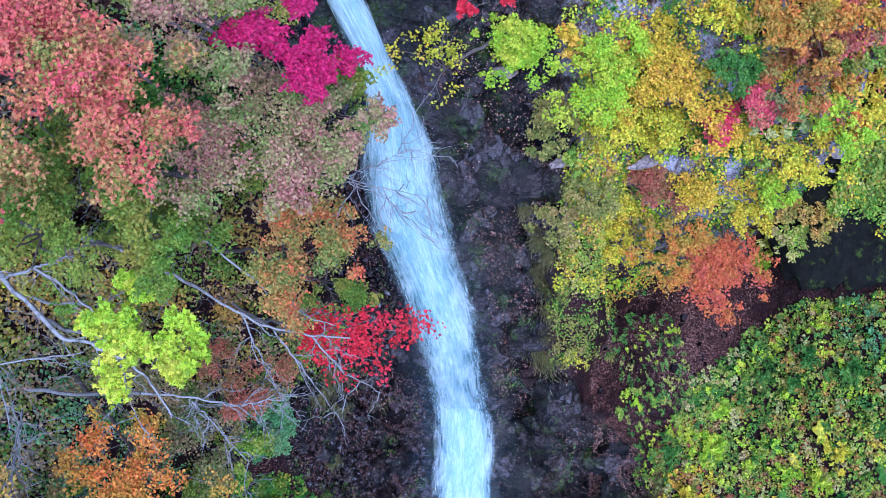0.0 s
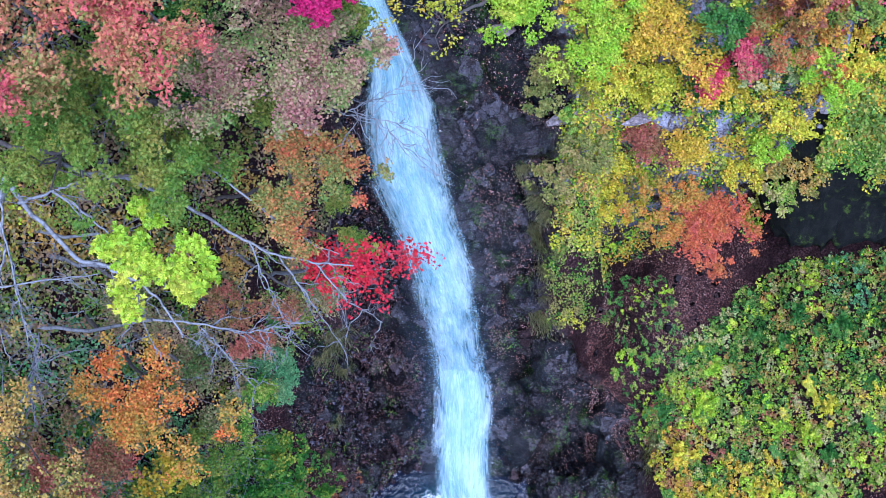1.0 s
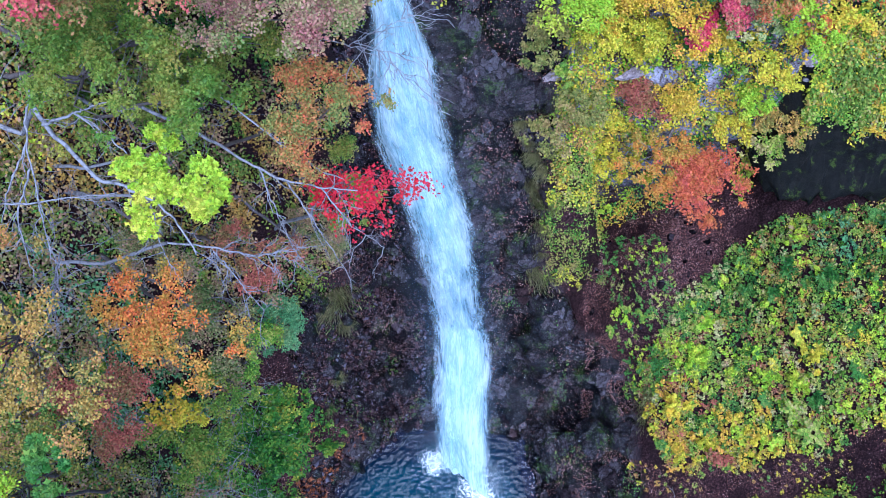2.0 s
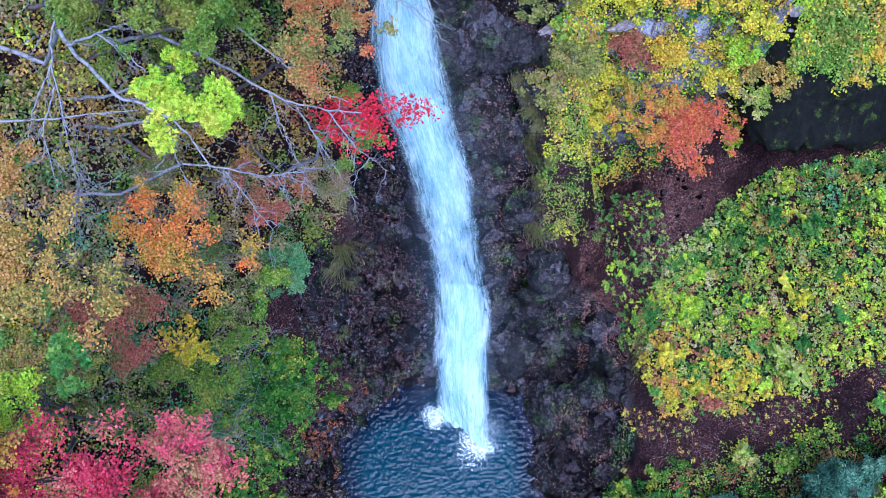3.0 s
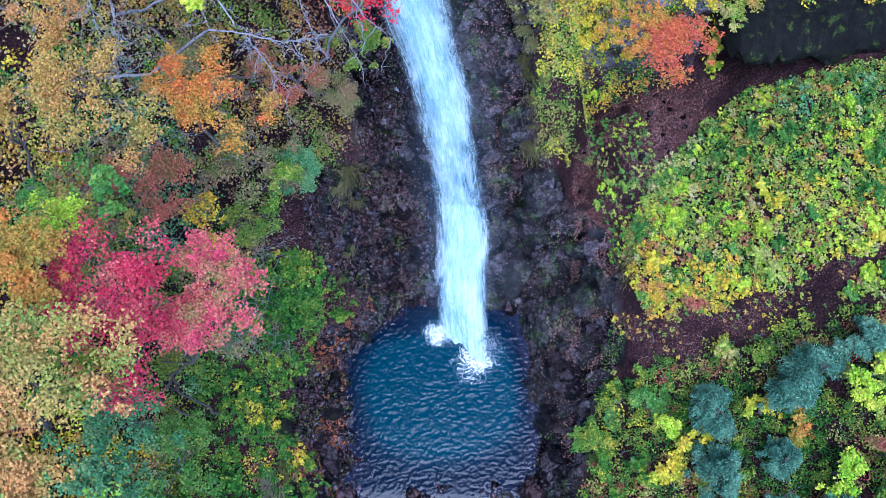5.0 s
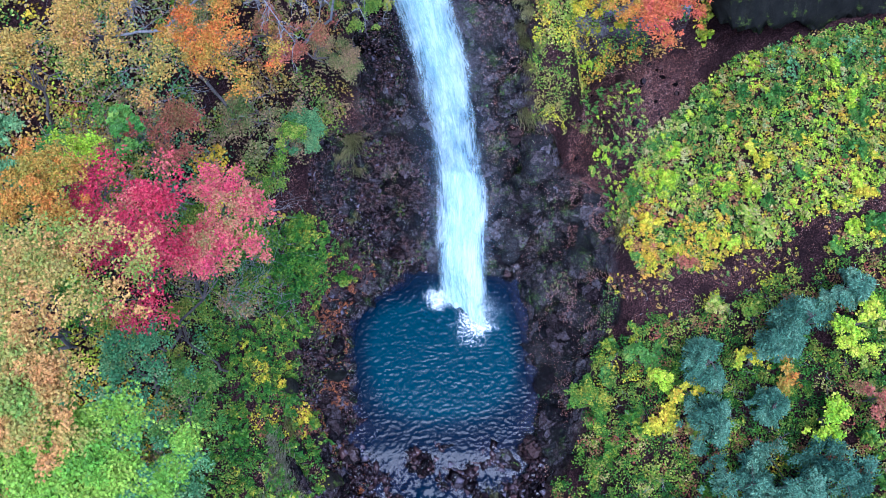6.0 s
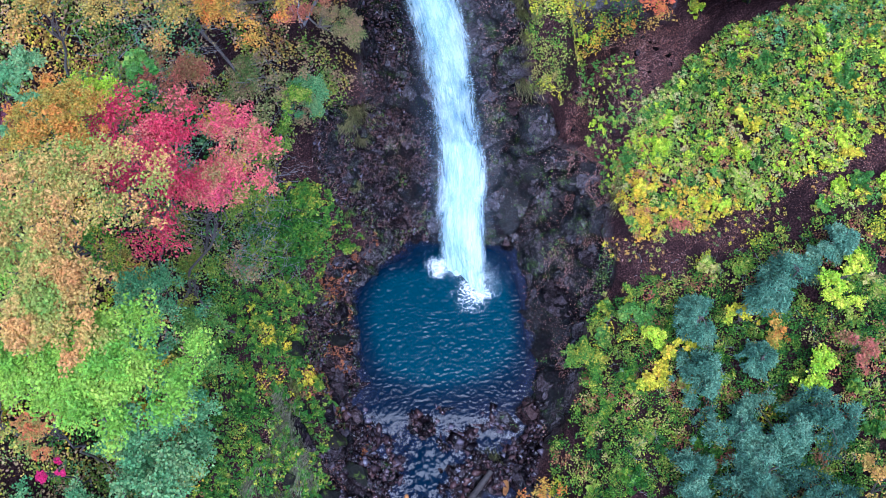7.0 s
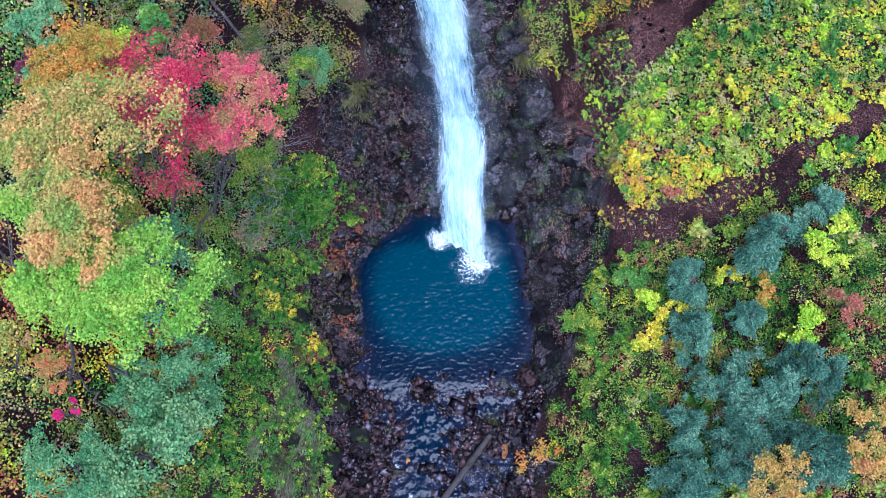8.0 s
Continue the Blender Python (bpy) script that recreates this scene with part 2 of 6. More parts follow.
def ground_material():
    """Leaf-strewn purple-brown soil; black wet rock with moss by the water."""
    m, t, bsdf, out = shader("ravine_ground")
    wet = node(t, "ShaderNodeAttribute", attribute_name="wet").outputs["Fac"]
    fine, broad = noise_tex(t, 11, 7, rough=0.75), noise_tex(t, 0.7, 4)
    soil = ramp(t, fine, [(0.32, (0.004, 0.003, 0.003)), (0.46, (0.018, 0.009, 0.010)), (0.55, (0.050, 0.023, 0.023)), (0.65, (0.12, 0.064, 0.062)), (0.75, (0.26, 0.18, 0.18))])
    soil = mixed(t, ramp(t, broad, [(0.42, (0, 0, 0)), (0.65, (0.7, 0.7, 0.7))]), soil, (0.010, 0.006, 0.007))
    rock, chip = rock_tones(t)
    moss = maths(t, "ADD", maths(t, "MULTIPLY", noise_tex(t, 0.9, 4), 0.55), maths(t, "MULTIPLY", noise_tex(t, 7, 6, rough=0.75), 0.45))
    rock = mixed(t, ramp(t, moss, [(0.545, (0, 0, 0)), (0.60, (0.85,) * 3)]), rock, ramp(t, fine, [(0.3, (0.006, 0.016, 0.003)), (0.55, (0.03, 0.06, 0.007)), (0.72, (0.11, 0.15, 0.02))]))
    crumbs = maths(t, "ADD", maths(t, "MULTIPLY", noise_tex(t, 1.1, 3), 0.5), maths(t, "MULTIPLY", fine, 0.5))
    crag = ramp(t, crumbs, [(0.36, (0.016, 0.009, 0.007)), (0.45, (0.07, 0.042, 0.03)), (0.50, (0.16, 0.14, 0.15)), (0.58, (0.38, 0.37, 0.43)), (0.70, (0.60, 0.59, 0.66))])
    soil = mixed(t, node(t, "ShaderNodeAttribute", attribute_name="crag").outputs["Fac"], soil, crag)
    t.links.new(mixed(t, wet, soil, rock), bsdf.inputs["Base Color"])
    film = ramp(t, noise_tex(t, 10, 6, rough=0.8), [(0.43, (0.05,) * 3), (0.56, (1, 1, 1))])
    t.links.new(mixed(t, wet, (0.05, 0.05, 0.05), film), bsdf.inputs["Specular IOR Level"])
    t.links.new(ramp(t, wet, [(0.0, (0.85,) * 3), (1.0, (0.11,) * 3)]), bsdf.inputs["Roughness"])
    bump(t, bsdf, maths(t, "ADD", noise_tex(t, 12, 7, rough=0.7), maths(t, "MULTIPLY", chip, 2.2)), 1.0, 0.06)
    return m


def rubble_material():
    """Chips of wet stone and sodden leaf, each of its own tone."""
    m, t, bsdf, out = shader("stone_chips")
    own = t.nodes.new("ShaderNodeNewGeometry").outputs["Random Per Island"]
    tone = ramp(t, own, [(0.0, (0.004, 0.003, 0.004)), (0.35, (0.017, 0.011, 0.014)), (0.60, (0.044, 0.026, 0.029)), (0.85, (0.070, 0.036, 0.035)), (0.93, (0.085, 0.070, 0.090)), (0.985, (0.12, 0.11, 0.14)), (1.0, (0.24, 0.22, 0.26))])
    grain = ramp(t, noise_tex(t, 22, 5, rough=0.75), [(0.3, (0.3,) * 3), (0.7, (1.5,) * 3)])
    t.links.new(mixed(t, 1.0, tone, grain, "MULTIPLY"), bsdf.inputs["Base Color"])
    wet_film(t, bsdf, 0.55)
    bump(t, bsdf, noise_tex(t, 30, 5), 0.6, 0.04)
    return m


def stone_material(name, dark, mid, pale, rough, scale=3.0, moss=0.0, wet=False):
    m, t, bsdf, out = shader(name)
    info = t.nodes.new("ShaderNodeObjectInfo")
    if wet:
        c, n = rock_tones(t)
    else:
        n = noise_tex(t, scale, 8, rough=0.78)
        c = ramp(t, n, [(0.30, dark), (0.5, mid), (0.70, pale)])
    tint = ramp(t, info.outputs["Random"], [(0, (0.6, 0.56, 0.58)), (0.6, (1, 0.95, 0.97)), (1, (1.35, 1.0, 0.88))])
    c = mixed(t, 1.0, c, tint, "MULTIPLY")
    if moss:
        c = mixed(t, ramp(t, noise_tex(t, 1.6, 7, rough=0.7), [(0.60 - moss, (0, 0, 0)), (0.66 - moss, (1, 1, 1))]), c, ramp(t, noise_tex(t, 14, 5), [(0.3, (0.010, 0.022, 0.004)), (0.7, (0.075, 0.11, 0.014))]))
    t.links.new(c, bsdf.inputs["Base Color"])
    bsdf.inputs["Roughness"].default_value = rough
    bsdf.inputs["Specular IOR Level"].default_value = 0.2
    if wet:
        wet_film(t, bsdf)
    bump(t, bsdf, noise_tex(t, scale * 5, 8, rough=0.8), 1.0, 0.10)
    return m


def white_water_material():
    """Falling water: white aerated threads drawn out along the fall, thin and see-through between them."""
    m, t, bsdf, out = shader("falling_water")
    uv = t.nodes.new("ShaderNodeUVMap")
    long = node(t, "ShaderNodeMapping", (("Scale", (38, 2.2, 1)),))
    t.links.new(uv.outputs[0], long.inputs[0])
    wide = node(t, "ShaderNodeMapping", (("Scale", (4.5, 0.8, 1)),))
    t.links.new(uv.outputs[0], wide.inputs[0])
    threads, bands = noise_tex(t, 1.0, 7, long.outputs[0], 0.68, 0.9), noise_tex(t, 1.0, 5, wide.outputs[0], 0.6, 0.7)
    body = node(t, "ShaderNodeAttribute", attribute_name="body").outputs["Fac"]
    dense = maths(t, "ADD", maths(t, "MULTIPLY", threads, 0.75), maths(t, "MULTIPLY", bands, 0.85))
    cover = maths(t, "ADD", dense, maths(t, "MULTIPLY", maths(t, "SUBTRACT", body, 1.0), 1.15))
    alpha = ramp(t, cover, [(0.18, (0, 0, 0)), (0.55, (0.55,) * 3), (0.88, (0.97,) * 3)])
    low = ramp(t, dense, [(0.52, (0.14, 0.34, 0.44)), (0.72, (0.36, 0.58, 0.66)), (0.92, (0.66, 0.80, 0.85))])
    high = ramp(t, dense, [(0.50, (0.19, 0.42, 0.47)), (0.70, (0.38, 0.62, 0.66)), (0.90, (0.68, 0.83, 0.85))])
    froth = node(t, "ShaderNodeAttribute", attribute_name="froth").outputs["Fac"]
    t.links.new(mixed(t, froth, low, high), bsdf.inputs["Base Color"])
    bsdf.inputs["Roughness"].default_value = 0.35
    glow = node(t, "ShaderNodeBsdfTranslucent", ((0, (0.42, 0.66, 0.74, 1)),))
    soft = node(t, "ShaderNodeMixShader", ((0, 0.25),))
    t.links.new(bsdf.outputs[0], soft.inputs[1])
    t.links.new(glow.outputs[0], soft.inputs[2])
    clear, mix = node(t, "ShaderNodeBsdfTransparent"), node(t, "ShaderNodeMixShader")
    t.links.new(alpha, mix.inputs[0])
    t.links.new(clear.outputs[0], mix.inputs[1])
    t.links.new(soft.outputs[0], mix.inputs[2])
    t.links.new(mix.outputs[0], out.inputs[0])
    bump(t, bsdf, threads, 0.5, 0.1)
    return m


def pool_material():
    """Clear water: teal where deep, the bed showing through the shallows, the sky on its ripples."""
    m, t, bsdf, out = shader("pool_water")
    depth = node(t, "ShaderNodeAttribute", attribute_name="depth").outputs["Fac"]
    # shallow stops are lavender-blue: the sky's reflection put into the base colour
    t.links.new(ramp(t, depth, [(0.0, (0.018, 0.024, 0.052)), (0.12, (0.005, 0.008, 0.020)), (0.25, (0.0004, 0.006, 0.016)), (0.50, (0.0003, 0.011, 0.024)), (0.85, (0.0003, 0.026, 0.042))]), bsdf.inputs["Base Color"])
    bsdf.inputs["Roughness"].default_value = 1.0
    bsdf.inputs["Specular IOR Level"].default_value = 0.0
    clear, body = node(t, "ShaderNodeBsdfTransparent", ((0, (0.34, 0.36, 0.42, 1)),)), node(t, "ShaderNodeMixShader")
    t.links.new(ramp(t, depth, [(0.0, (0.50,) * 3), (0.10, (0.72,) * 3), (0.24, (0.98,) * 3)]), body.inputs[0])
    t.links.new(clear.outputs[0], body.inputs[1])
    t.links.new(bsdf.outputs[0], body.inputs[2])
    skin, top, edge = node(t, "ShaderNodeBsdfGlossy"), node(t, "ShaderNodeMixShader"), node(t, "ShaderNodeFresnel", (("IOR", 1.28),))
    skin.inputs["Roughness"].default_value = 0.10
    b = node(t, "ShaderNodeBump", (("Strength", 0.35), ("Distance", 0.03)))
    t.links.new(noise_tex(t, 9, 3, warp=0.6), b.inputs["Height"])
    t.links.new(b.outputs[0], skin.inputs["Normal"])
    t.links.new(b.outputs[0], edge.inputs["Normal"])
    t.links.new(edge.outputs[0], top.inputs[0])
    t.links.new(body.outputs[0], top.inputs[1])
    t.links.new(skin.outputs[0], top.inputs[2])
    t.links.new(top.outputs[0], out.inputs[0])
    return m


def mist_material():
    """Hanging spray: thin, uneven, mostly clear."""
    m, t, bsdf, out = shader("water_mist")
    body = node(t, "ShaderNodeAttribute", attribute_name="body").outputs["Fac"]
    puffs = ramp(t, noise_tex(t, 0.8, 3), [(0.3, (0.25,) * 3), (0.7, (1, 1, 1))])
    bsdf.inputs["Base Color"].default_value = (0.40, 0.62, 0.84, 1)
    bsdf.inputs["Roughness"].default_value = 1.0
    clear, mix = node(t, "ShaderNodeBsdfTransparent"), node(t, "ShaderNodeMixShader")
    t.links.new(maths(t, "MULTIPLY", body, puffs), mix.inputs[0])
    t.links.new(clear.outputs[0], mix.inputs[1])
    t.links.new(bsdf.outputs[0], mix.inputs[2])
    t.links.new(mix.outputs[0], out.inputs[0])
    return m


def foam_material():
    """Foam torn into a net of white threads, closed where it is thick."""
    m, t, bsdf, out = shader("pool_foam")
    body = node(t, "ShaderNodeAttribute", attribute_name="body").outputs["Fac"]
    place = t.nodes.new("ShaderNodeNewGeometry").outputs["Position"]
    bend = t.nodes.new("ShaderNodeVectorMath")
    wander = node(t, "ShaderNodeTexNoise", (("Scale", 2.2), ("Detail", 3)))
    t.links.new(place, wander.inputs["Vector"])
    t.links.new(place, bend.inputs[0])
    t.links.new(wander.outputs["Color"], bend.inputs[1])
    net = node(t, "ShaderNodeTexVoronoi", (("Scale", 2.6),), feature="DISTANCE_TO_EDGE")
    t.links.new(bend.outputs[0], net.inputs["Vector"])
    thread = ramp(t, net.outputs["Distance"], [(0.0, (1, 1, 1)), (0.04, (0.5,) * 3), (0.10, (0, 0, 0))])
    torn = noise_tex(t, 9, 8, rough=0.78, warp=0.8)
    solid = maths(t, "ADD", maths(t, "MULTIPLY", body, 2.3), maths(t, "MULTIPLY", torn, 2.2))
    cover = maths(t, "ADD", maths(t, "MULTIPLY", thread, maths(t, "MULTIPLY", body, maths(t, "MULTIPLY", torn, 1.7))), maths(t, "SUBTRACT", solid, 2.75))
    bsdf.inputs["Base Color"].default_value = (0.74, 0.84, 0.89, 1)
    bsdf.inputs["Roughness"].default_value = 0.6
    clear, mix = node(t, "ShaderNodeBsdfTransparent"), node(t, "ShaderNodeMixShader")
    t.links.new(ramp(t, cover, [(0.02, (0, 0, 0)), (0.6, (0.5,) * 3), (1.0, (0.95,) * 3)]), mix.inputs[0])
    t.links.new(clear.outputs[0], mix.inputs[1])
    t.links.new(bsdf.outputs[0], mix.inputs[2])
    t.links.new(mix.outputs[0], out.inputs[0])
    return m


GROUND = ground_material()
FOAM = foam_material()
MIST = mist_material()
WET_STONE = stone_material("wet_stone", (0.002, 0.002, 0.003), (0.010, 0.007, 0.009), (0.036, 0.025, 0.027), 0.32, 2.5, wet=True)
RUBBLE = rubble_material()
DRY_STONE = stone_material("pale_lichened_rock", (0.05, 0.048, 0.045), (0.27, 0.265, 0.275), (0.58, 0.57, 0.60), 0.85, 5.0)
# near-black tones hold the hollow's shade on the overhang; bank rocks share them
SHADED_MOSS_STONE = stone_material("mossy_stone", (0.0015, 0.002, 0.0015), (0.006, 0.007, 0.005), (0.022, 0.023, 0.017), 0.75, 2.5, 0.04)
RUST_STONE = stone_material("rusty_stone", (0.10, 0.045, 0.012), (0.30, 0.14, 0.04), (0.42, 0.22, 0.08), 0.4, 3.0)
BARK_PALE = bark_material("pale_grey_bark", (0.05, 0.047, 0.046), (0.25, 0.245, 0.25), 5)
BARK_DARK = bark_material("brown_bark", (0.03, 0.024, 0.02), (0.13, 0.105, 0.09), 7)
LOG_WOOD = bark_material("wet_log_wood", (0.006, 0.005, 0.005), (0.038, 0.030, 0.028), 4)
WHITE_WATER = white_water_material()
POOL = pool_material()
DROPS = bpy.data.materials.new("water_drops")
DROPS.use_nodes = True
DROPS.node_tree.nodes["Principled BSDF"].inputs["Base Color"].default_value = (0.9, 0.95, 0.98, 1)

CORAL = leaf_material("coral_leaves", (0.09, 0.22, 0.03), (0.23, 0.30, 0.05), (0.50, 0.26, 0.09), (0.66, 0.16, 0.11), (0.70, 0.10, 0.12))
MAGENTA = leaf_material("magenta_leaves", (0.30, 0.008, 0.06), (0.50, 0.010, 0.11), (0.58, 0.02, 0.13), (0.42, 0.03, 0.14))
MAUVE = leaf_material("dusty_pink_leaves", (0.13, 0.27, 0.04), (0.23, 0.31, 0.07), (0.36, 0.29, 0.12), (0.42, 0.22, 0.15), (0.48, 0.18, 0.16))
OLIVE = leaf_material("olive_leaves", (0.06, 0.16, 0.015), (0.13, 0.25, 0.025), (0.24, 0.30, 0.035), (0.38, 0.30, 0.05))
FLAME = leaf_material("orange_red_leaves", (0.15, 0.24, 0.05), (0.30, 0.28, 0.06), (0.52, 0.20, 0.06), (0.70, 0.08, 0.05))
SCARLET = leaf_material("scarlet_leaves", (0.45, 0.03, 0.02), (0.62, 0.02, 0.035), (0.66, 0.03, 0.06), (0.55, 0.05, 0.05))
LIME = leaf_material("lime_yellow_leaves", (0.15, 0.38, 0.015), (0.32, 0.54, 0.018), (0.48, 0.60, 0.025), (0.65, 0.62, 0.06))
ORANGE = leaf_material("orange_leaves", (0.18, 0.25, 0.03), (0.40, 0.30, 0.04), (0.58, 0.28, 0.04), (0.64, 0.15, 0.035))
TAN = leaf_material("tan_leaves", (0.20, 0.25, 0.04), (0.38, 0.29, 0.06), (0.54, 0.33, 0.06), (0.50, 0.22, 0.08))
RUSSET = leaf_material("russet_leaves", (0.16, 0.18, 0.04), (0.28, 0.16, 0.06), (0.38, 0.12, 0.07), (0.46, 0.12, 0.09))
GREEN = leaf_material("fresh_green_leaves", (0.02, 0.11, 0.015), (0.06, 0.19, 0.025), (0.11, 0.26, 0.04), (0.22, 0.32, 0.05))
DEEP = leaf_material("deep_green_leaves", (0.012, 0.060, 0.010), (0.032, 0.125, 0.016), (0.08, 0.21, 0.022), (0.26, 0.33, 0.03))
BANK = leaf_material("bright_bank_leaves", (0.010, 0.050, 0.007), (0.030, 0.130, 0.012), (0.07, 0.20, 0.018), (0.16, 0.29, 0.025), (0.50, 0.45, 0.04))
AMBER = leaf_material("amber_leaves", (0.24, 0.33, 0.02), (0.56, 0.44, 0.02), (0.72, 0.43, 0.03), (0.74, 0.32, 0.05))
YELLOW = leaf_material("yellow_leaves", (0.22, 0.36, 0.02), (0.48, 0.49, 0.02), (0.72, 0.57, 0.03), (0.68, 0.38, 0.03))
CRIMSON = leaf_material("crimson_leaves", (0.40, 0.04, 0.06), (0.60, 0.035, 0.08), (0.70, 0.06, 0.11), (0.64, 0.22, 0.14))
ROSE = leaf_material("rose_leaves", (0.26, 0.30, 0.06), (0.46, 0.26, 0.11), (0.62, 0.15, 0.12), (0.66, 0.09, 0.14), (0.60, 0.05, 0.12))
PEACH = leaf_material("peach_leaves", (0.16, 0.34, 0.04), (0.36, 0.38, 0.07), (0.62, 0.38, 0.10), (0.70, 0.32, 0.10), (0.68, 0.25, 0.09), spread=0.35)
SPRING = leaf_material("light_green_leaves", (0.14, 0.35, 0.03), (0.24, 0.45, 0.04), (0.35, 0.52, 0.055), (0.56, 0.55, 0.08), spread=0.5)
TEAL = leaf_material("blue_green_leaves", (0.05, 0.17, 0.06), (0.09, 0.26, 0.09), (0.15, 0.33, 0.12), (0.27, 0.39, 0.14))
NEEDLE = leaf_material("blue_green_needles", (0.026, 0.080, 0.050), (0.065, 0.165, 0.100), (0.115, 0.26, 0.155), (0.21, 0.36, 0.21), thin=0.15)
BRICK = leaf_material("brick_red_leaves", (0.48, 0.22, 0.04), (0.60, 0.17, 0.05), (0.58, 0.12, 0.055), (0.54, 0.12, 0.09))
PALEMIX = leaf_material("pale_mixed_leaves", (0.12, 0.28, 0.08), (0.26, 0.38, 0.10), (0.42, 0.42, 0.15), (0.54, 0.44, 0.17), (0.52, 0.32, 0.18))
PLUM = leaf_material("plum_leaves", (0.09, 0.03, 0.05), (0.16, 0.035, 0.06), (0.20, 0.07, 0.07))
HERB = leaf_material("yellow_green_herbs", (0.03, 0.13, 0.012), (0.11, 0.26, 0.02), (0.24, 0.38, 0.03), (0.42, 0.44, 0.07), (0.46, 0.36, 0.14))
MIXED = leaf_material("mixed_undergrowth", (0.05, 0.18, 0.03), (0.14, 0.28, 0.04), (0.28, 0.34, 0.06), (0.48, 0.40, 0.05), (0.40, 0.22, 0.10))
GRASS = leaf_material("dry_grass_blades", (0.12, 0.17, 0.03), (0.24, 0.27, 0.07), (0.38, 0.36, 0.16), (0.36, 0.30, 0.14))
LITTER = leaf_material("fallen_leaves", (0.016, 0.006, 0.007), (0.050, 0.019, 0.018), (0.11, 0.038, 0.028), (0.18, 0.065, 0.045), (0.22, 0.10, 0.07), (0.34, 0.22, 0.20), rough=0.7, spread=1.2, thin=0.05)
RUST = leaf_material("rust_leaves", (0.035, 0.012, 0.006), (0.12, 0.035, 0.012), (0.26, 0.075, 0.02), (0.40, 0.14, 0.04), rough=0.7, spread=1.1, thin=0.05)
DUSK = leaf_material("faded_brown_leaves", (0.09, 0.17, 0.03), (0.20, 0.24, 0.07), (0.34, 0.28, 0.11), (0.38, 0.21, 0.14), (0.50, 0.38, 0.13))

GOLD = leaf_material("old_gold_leaves", (0.14, 0.25, 0.03), (0.32, 0.34, 0.04), (0.48, 0.34, 0.06), (0.54, 0.24, 0.07), spread=0.5)
KHAKI = leaf_material("khaki_leaves", (0.09, 0.14, 0.025), (0.19, 0.23, 0.04), (0.32, 0.29, 0.07), (0.36, 0.24, 0.09))
PALEGRASS = leaf_material("pale_dry_grass", (0.11, 0.14, 0.06), (0.21, 0.22, 0.12), (0.32, 0.31, 0.21), (0.30, 0.26, 0.16))

# ---- mesh helpers ----
def mesh_of(name, verts, faces, material=None, flat=False):
    """A mesh from an (N, 3) array and an (M, 3 or 4) array of corners."""
    me = bpy.data.meshes.new(name)
    verts, faces = np.asarray(verts, np.float32), np.asarray(faces, np.int32)
    me.vertices.add(len(verts))
    me.vertices.foreach_set("co", verts.ravel())
    k = faces.shape[1]
    me.loops.add(faces.size)
    me.loops.foreach_set("vertex_index", faces.ravel())
    me.polygons.add(len(faces))
    me.polygons.foreach_set("loop_start", np.arange(len(faces), dtype=np.int32) * k)
    me.polygons.foreach_set("loop_total", np.full(len(faces), k, np.int32))
    me.update(calc_edges=True)
    if not flat:
        me.polygons.foreach_set("use_smooth", np.ones(len(faces), bool))
    if material:
        me.materials.append(material)
    return me


def child(name, mesh, parent, label=""):
    ob = new(name, mesh)
    ob.parent = parent
    return tagged(ob, label)


def unit(a):
    return a / np.maximum(np.linalg.norm(a, axis=-1, keepdims=True), 1e-9)


LEAF_OVAL = np.array([(0, 0, 0), (0.36, 0.45, 0.10), (0, 1, -0.04), (-0.36, 0.45, 0.10)])
LEAF_WINGS = np.array([(0, 0.02, 0.01), (0.78, 0.50, -0.06), (0, 0.62, 0.03), (-0.78, 0.50, -0.06)])
LEAF_NEEDLE = np.array([(0, 0, 0), (0.15, 0.45, 0.06), (0, 1, -0.08), (-0.15, 0.45, 0.06)])
LEAF_BLADE = np.array([(-0.014, 0, 0), (0.014, 0, 0), (0.012, 0.6, 0.10), (0, 1, -0.12)])


def leaf_mesh(name, places, normals, sizes, material, shape="oval", heading=None, r=rng, tone=None):
    """Many single leaves in one mesh. oval: a folded blade; lobed: three pointed lobes; blade: a long drooping strip."""
    n = len(places)
    normals = unit(normals)
    if heading is None:
        heading = r.normal(size=(n, 3))
    side = unit(np.cross(heading, normals))
    ahead = np.cross(normals, side)
    if shape == "lobed":
        form = np.concatenate([LEAF_OVAL, LEAF_WINGS])
    else:
        form = LEAF_BLADE if shape == "blade" else LEAF_NEEDLE if shape == "needle" else LEAF_OVAL
    s = np.asarray(sizes).reshape(-1, 1, 1)
    v = places[:, None] + s * (form[None, :, 0:1] * side[:, None] + form[None, :, 1:2] * ahead[:, None] + form[None, :, 2:3] * normals[:, None])
    me = mesh_of(name, v.reshape(-1, 3), np.arange(n * len(form)).reshape(-1, 4), material)
    tone = r.random(n) if tone is None else tone
    me.attributes.new("tone", "FLOAT", "POINT").data.foreach_set("value", np.repeat(tone, len(form)).astype(np.float32))
    return me


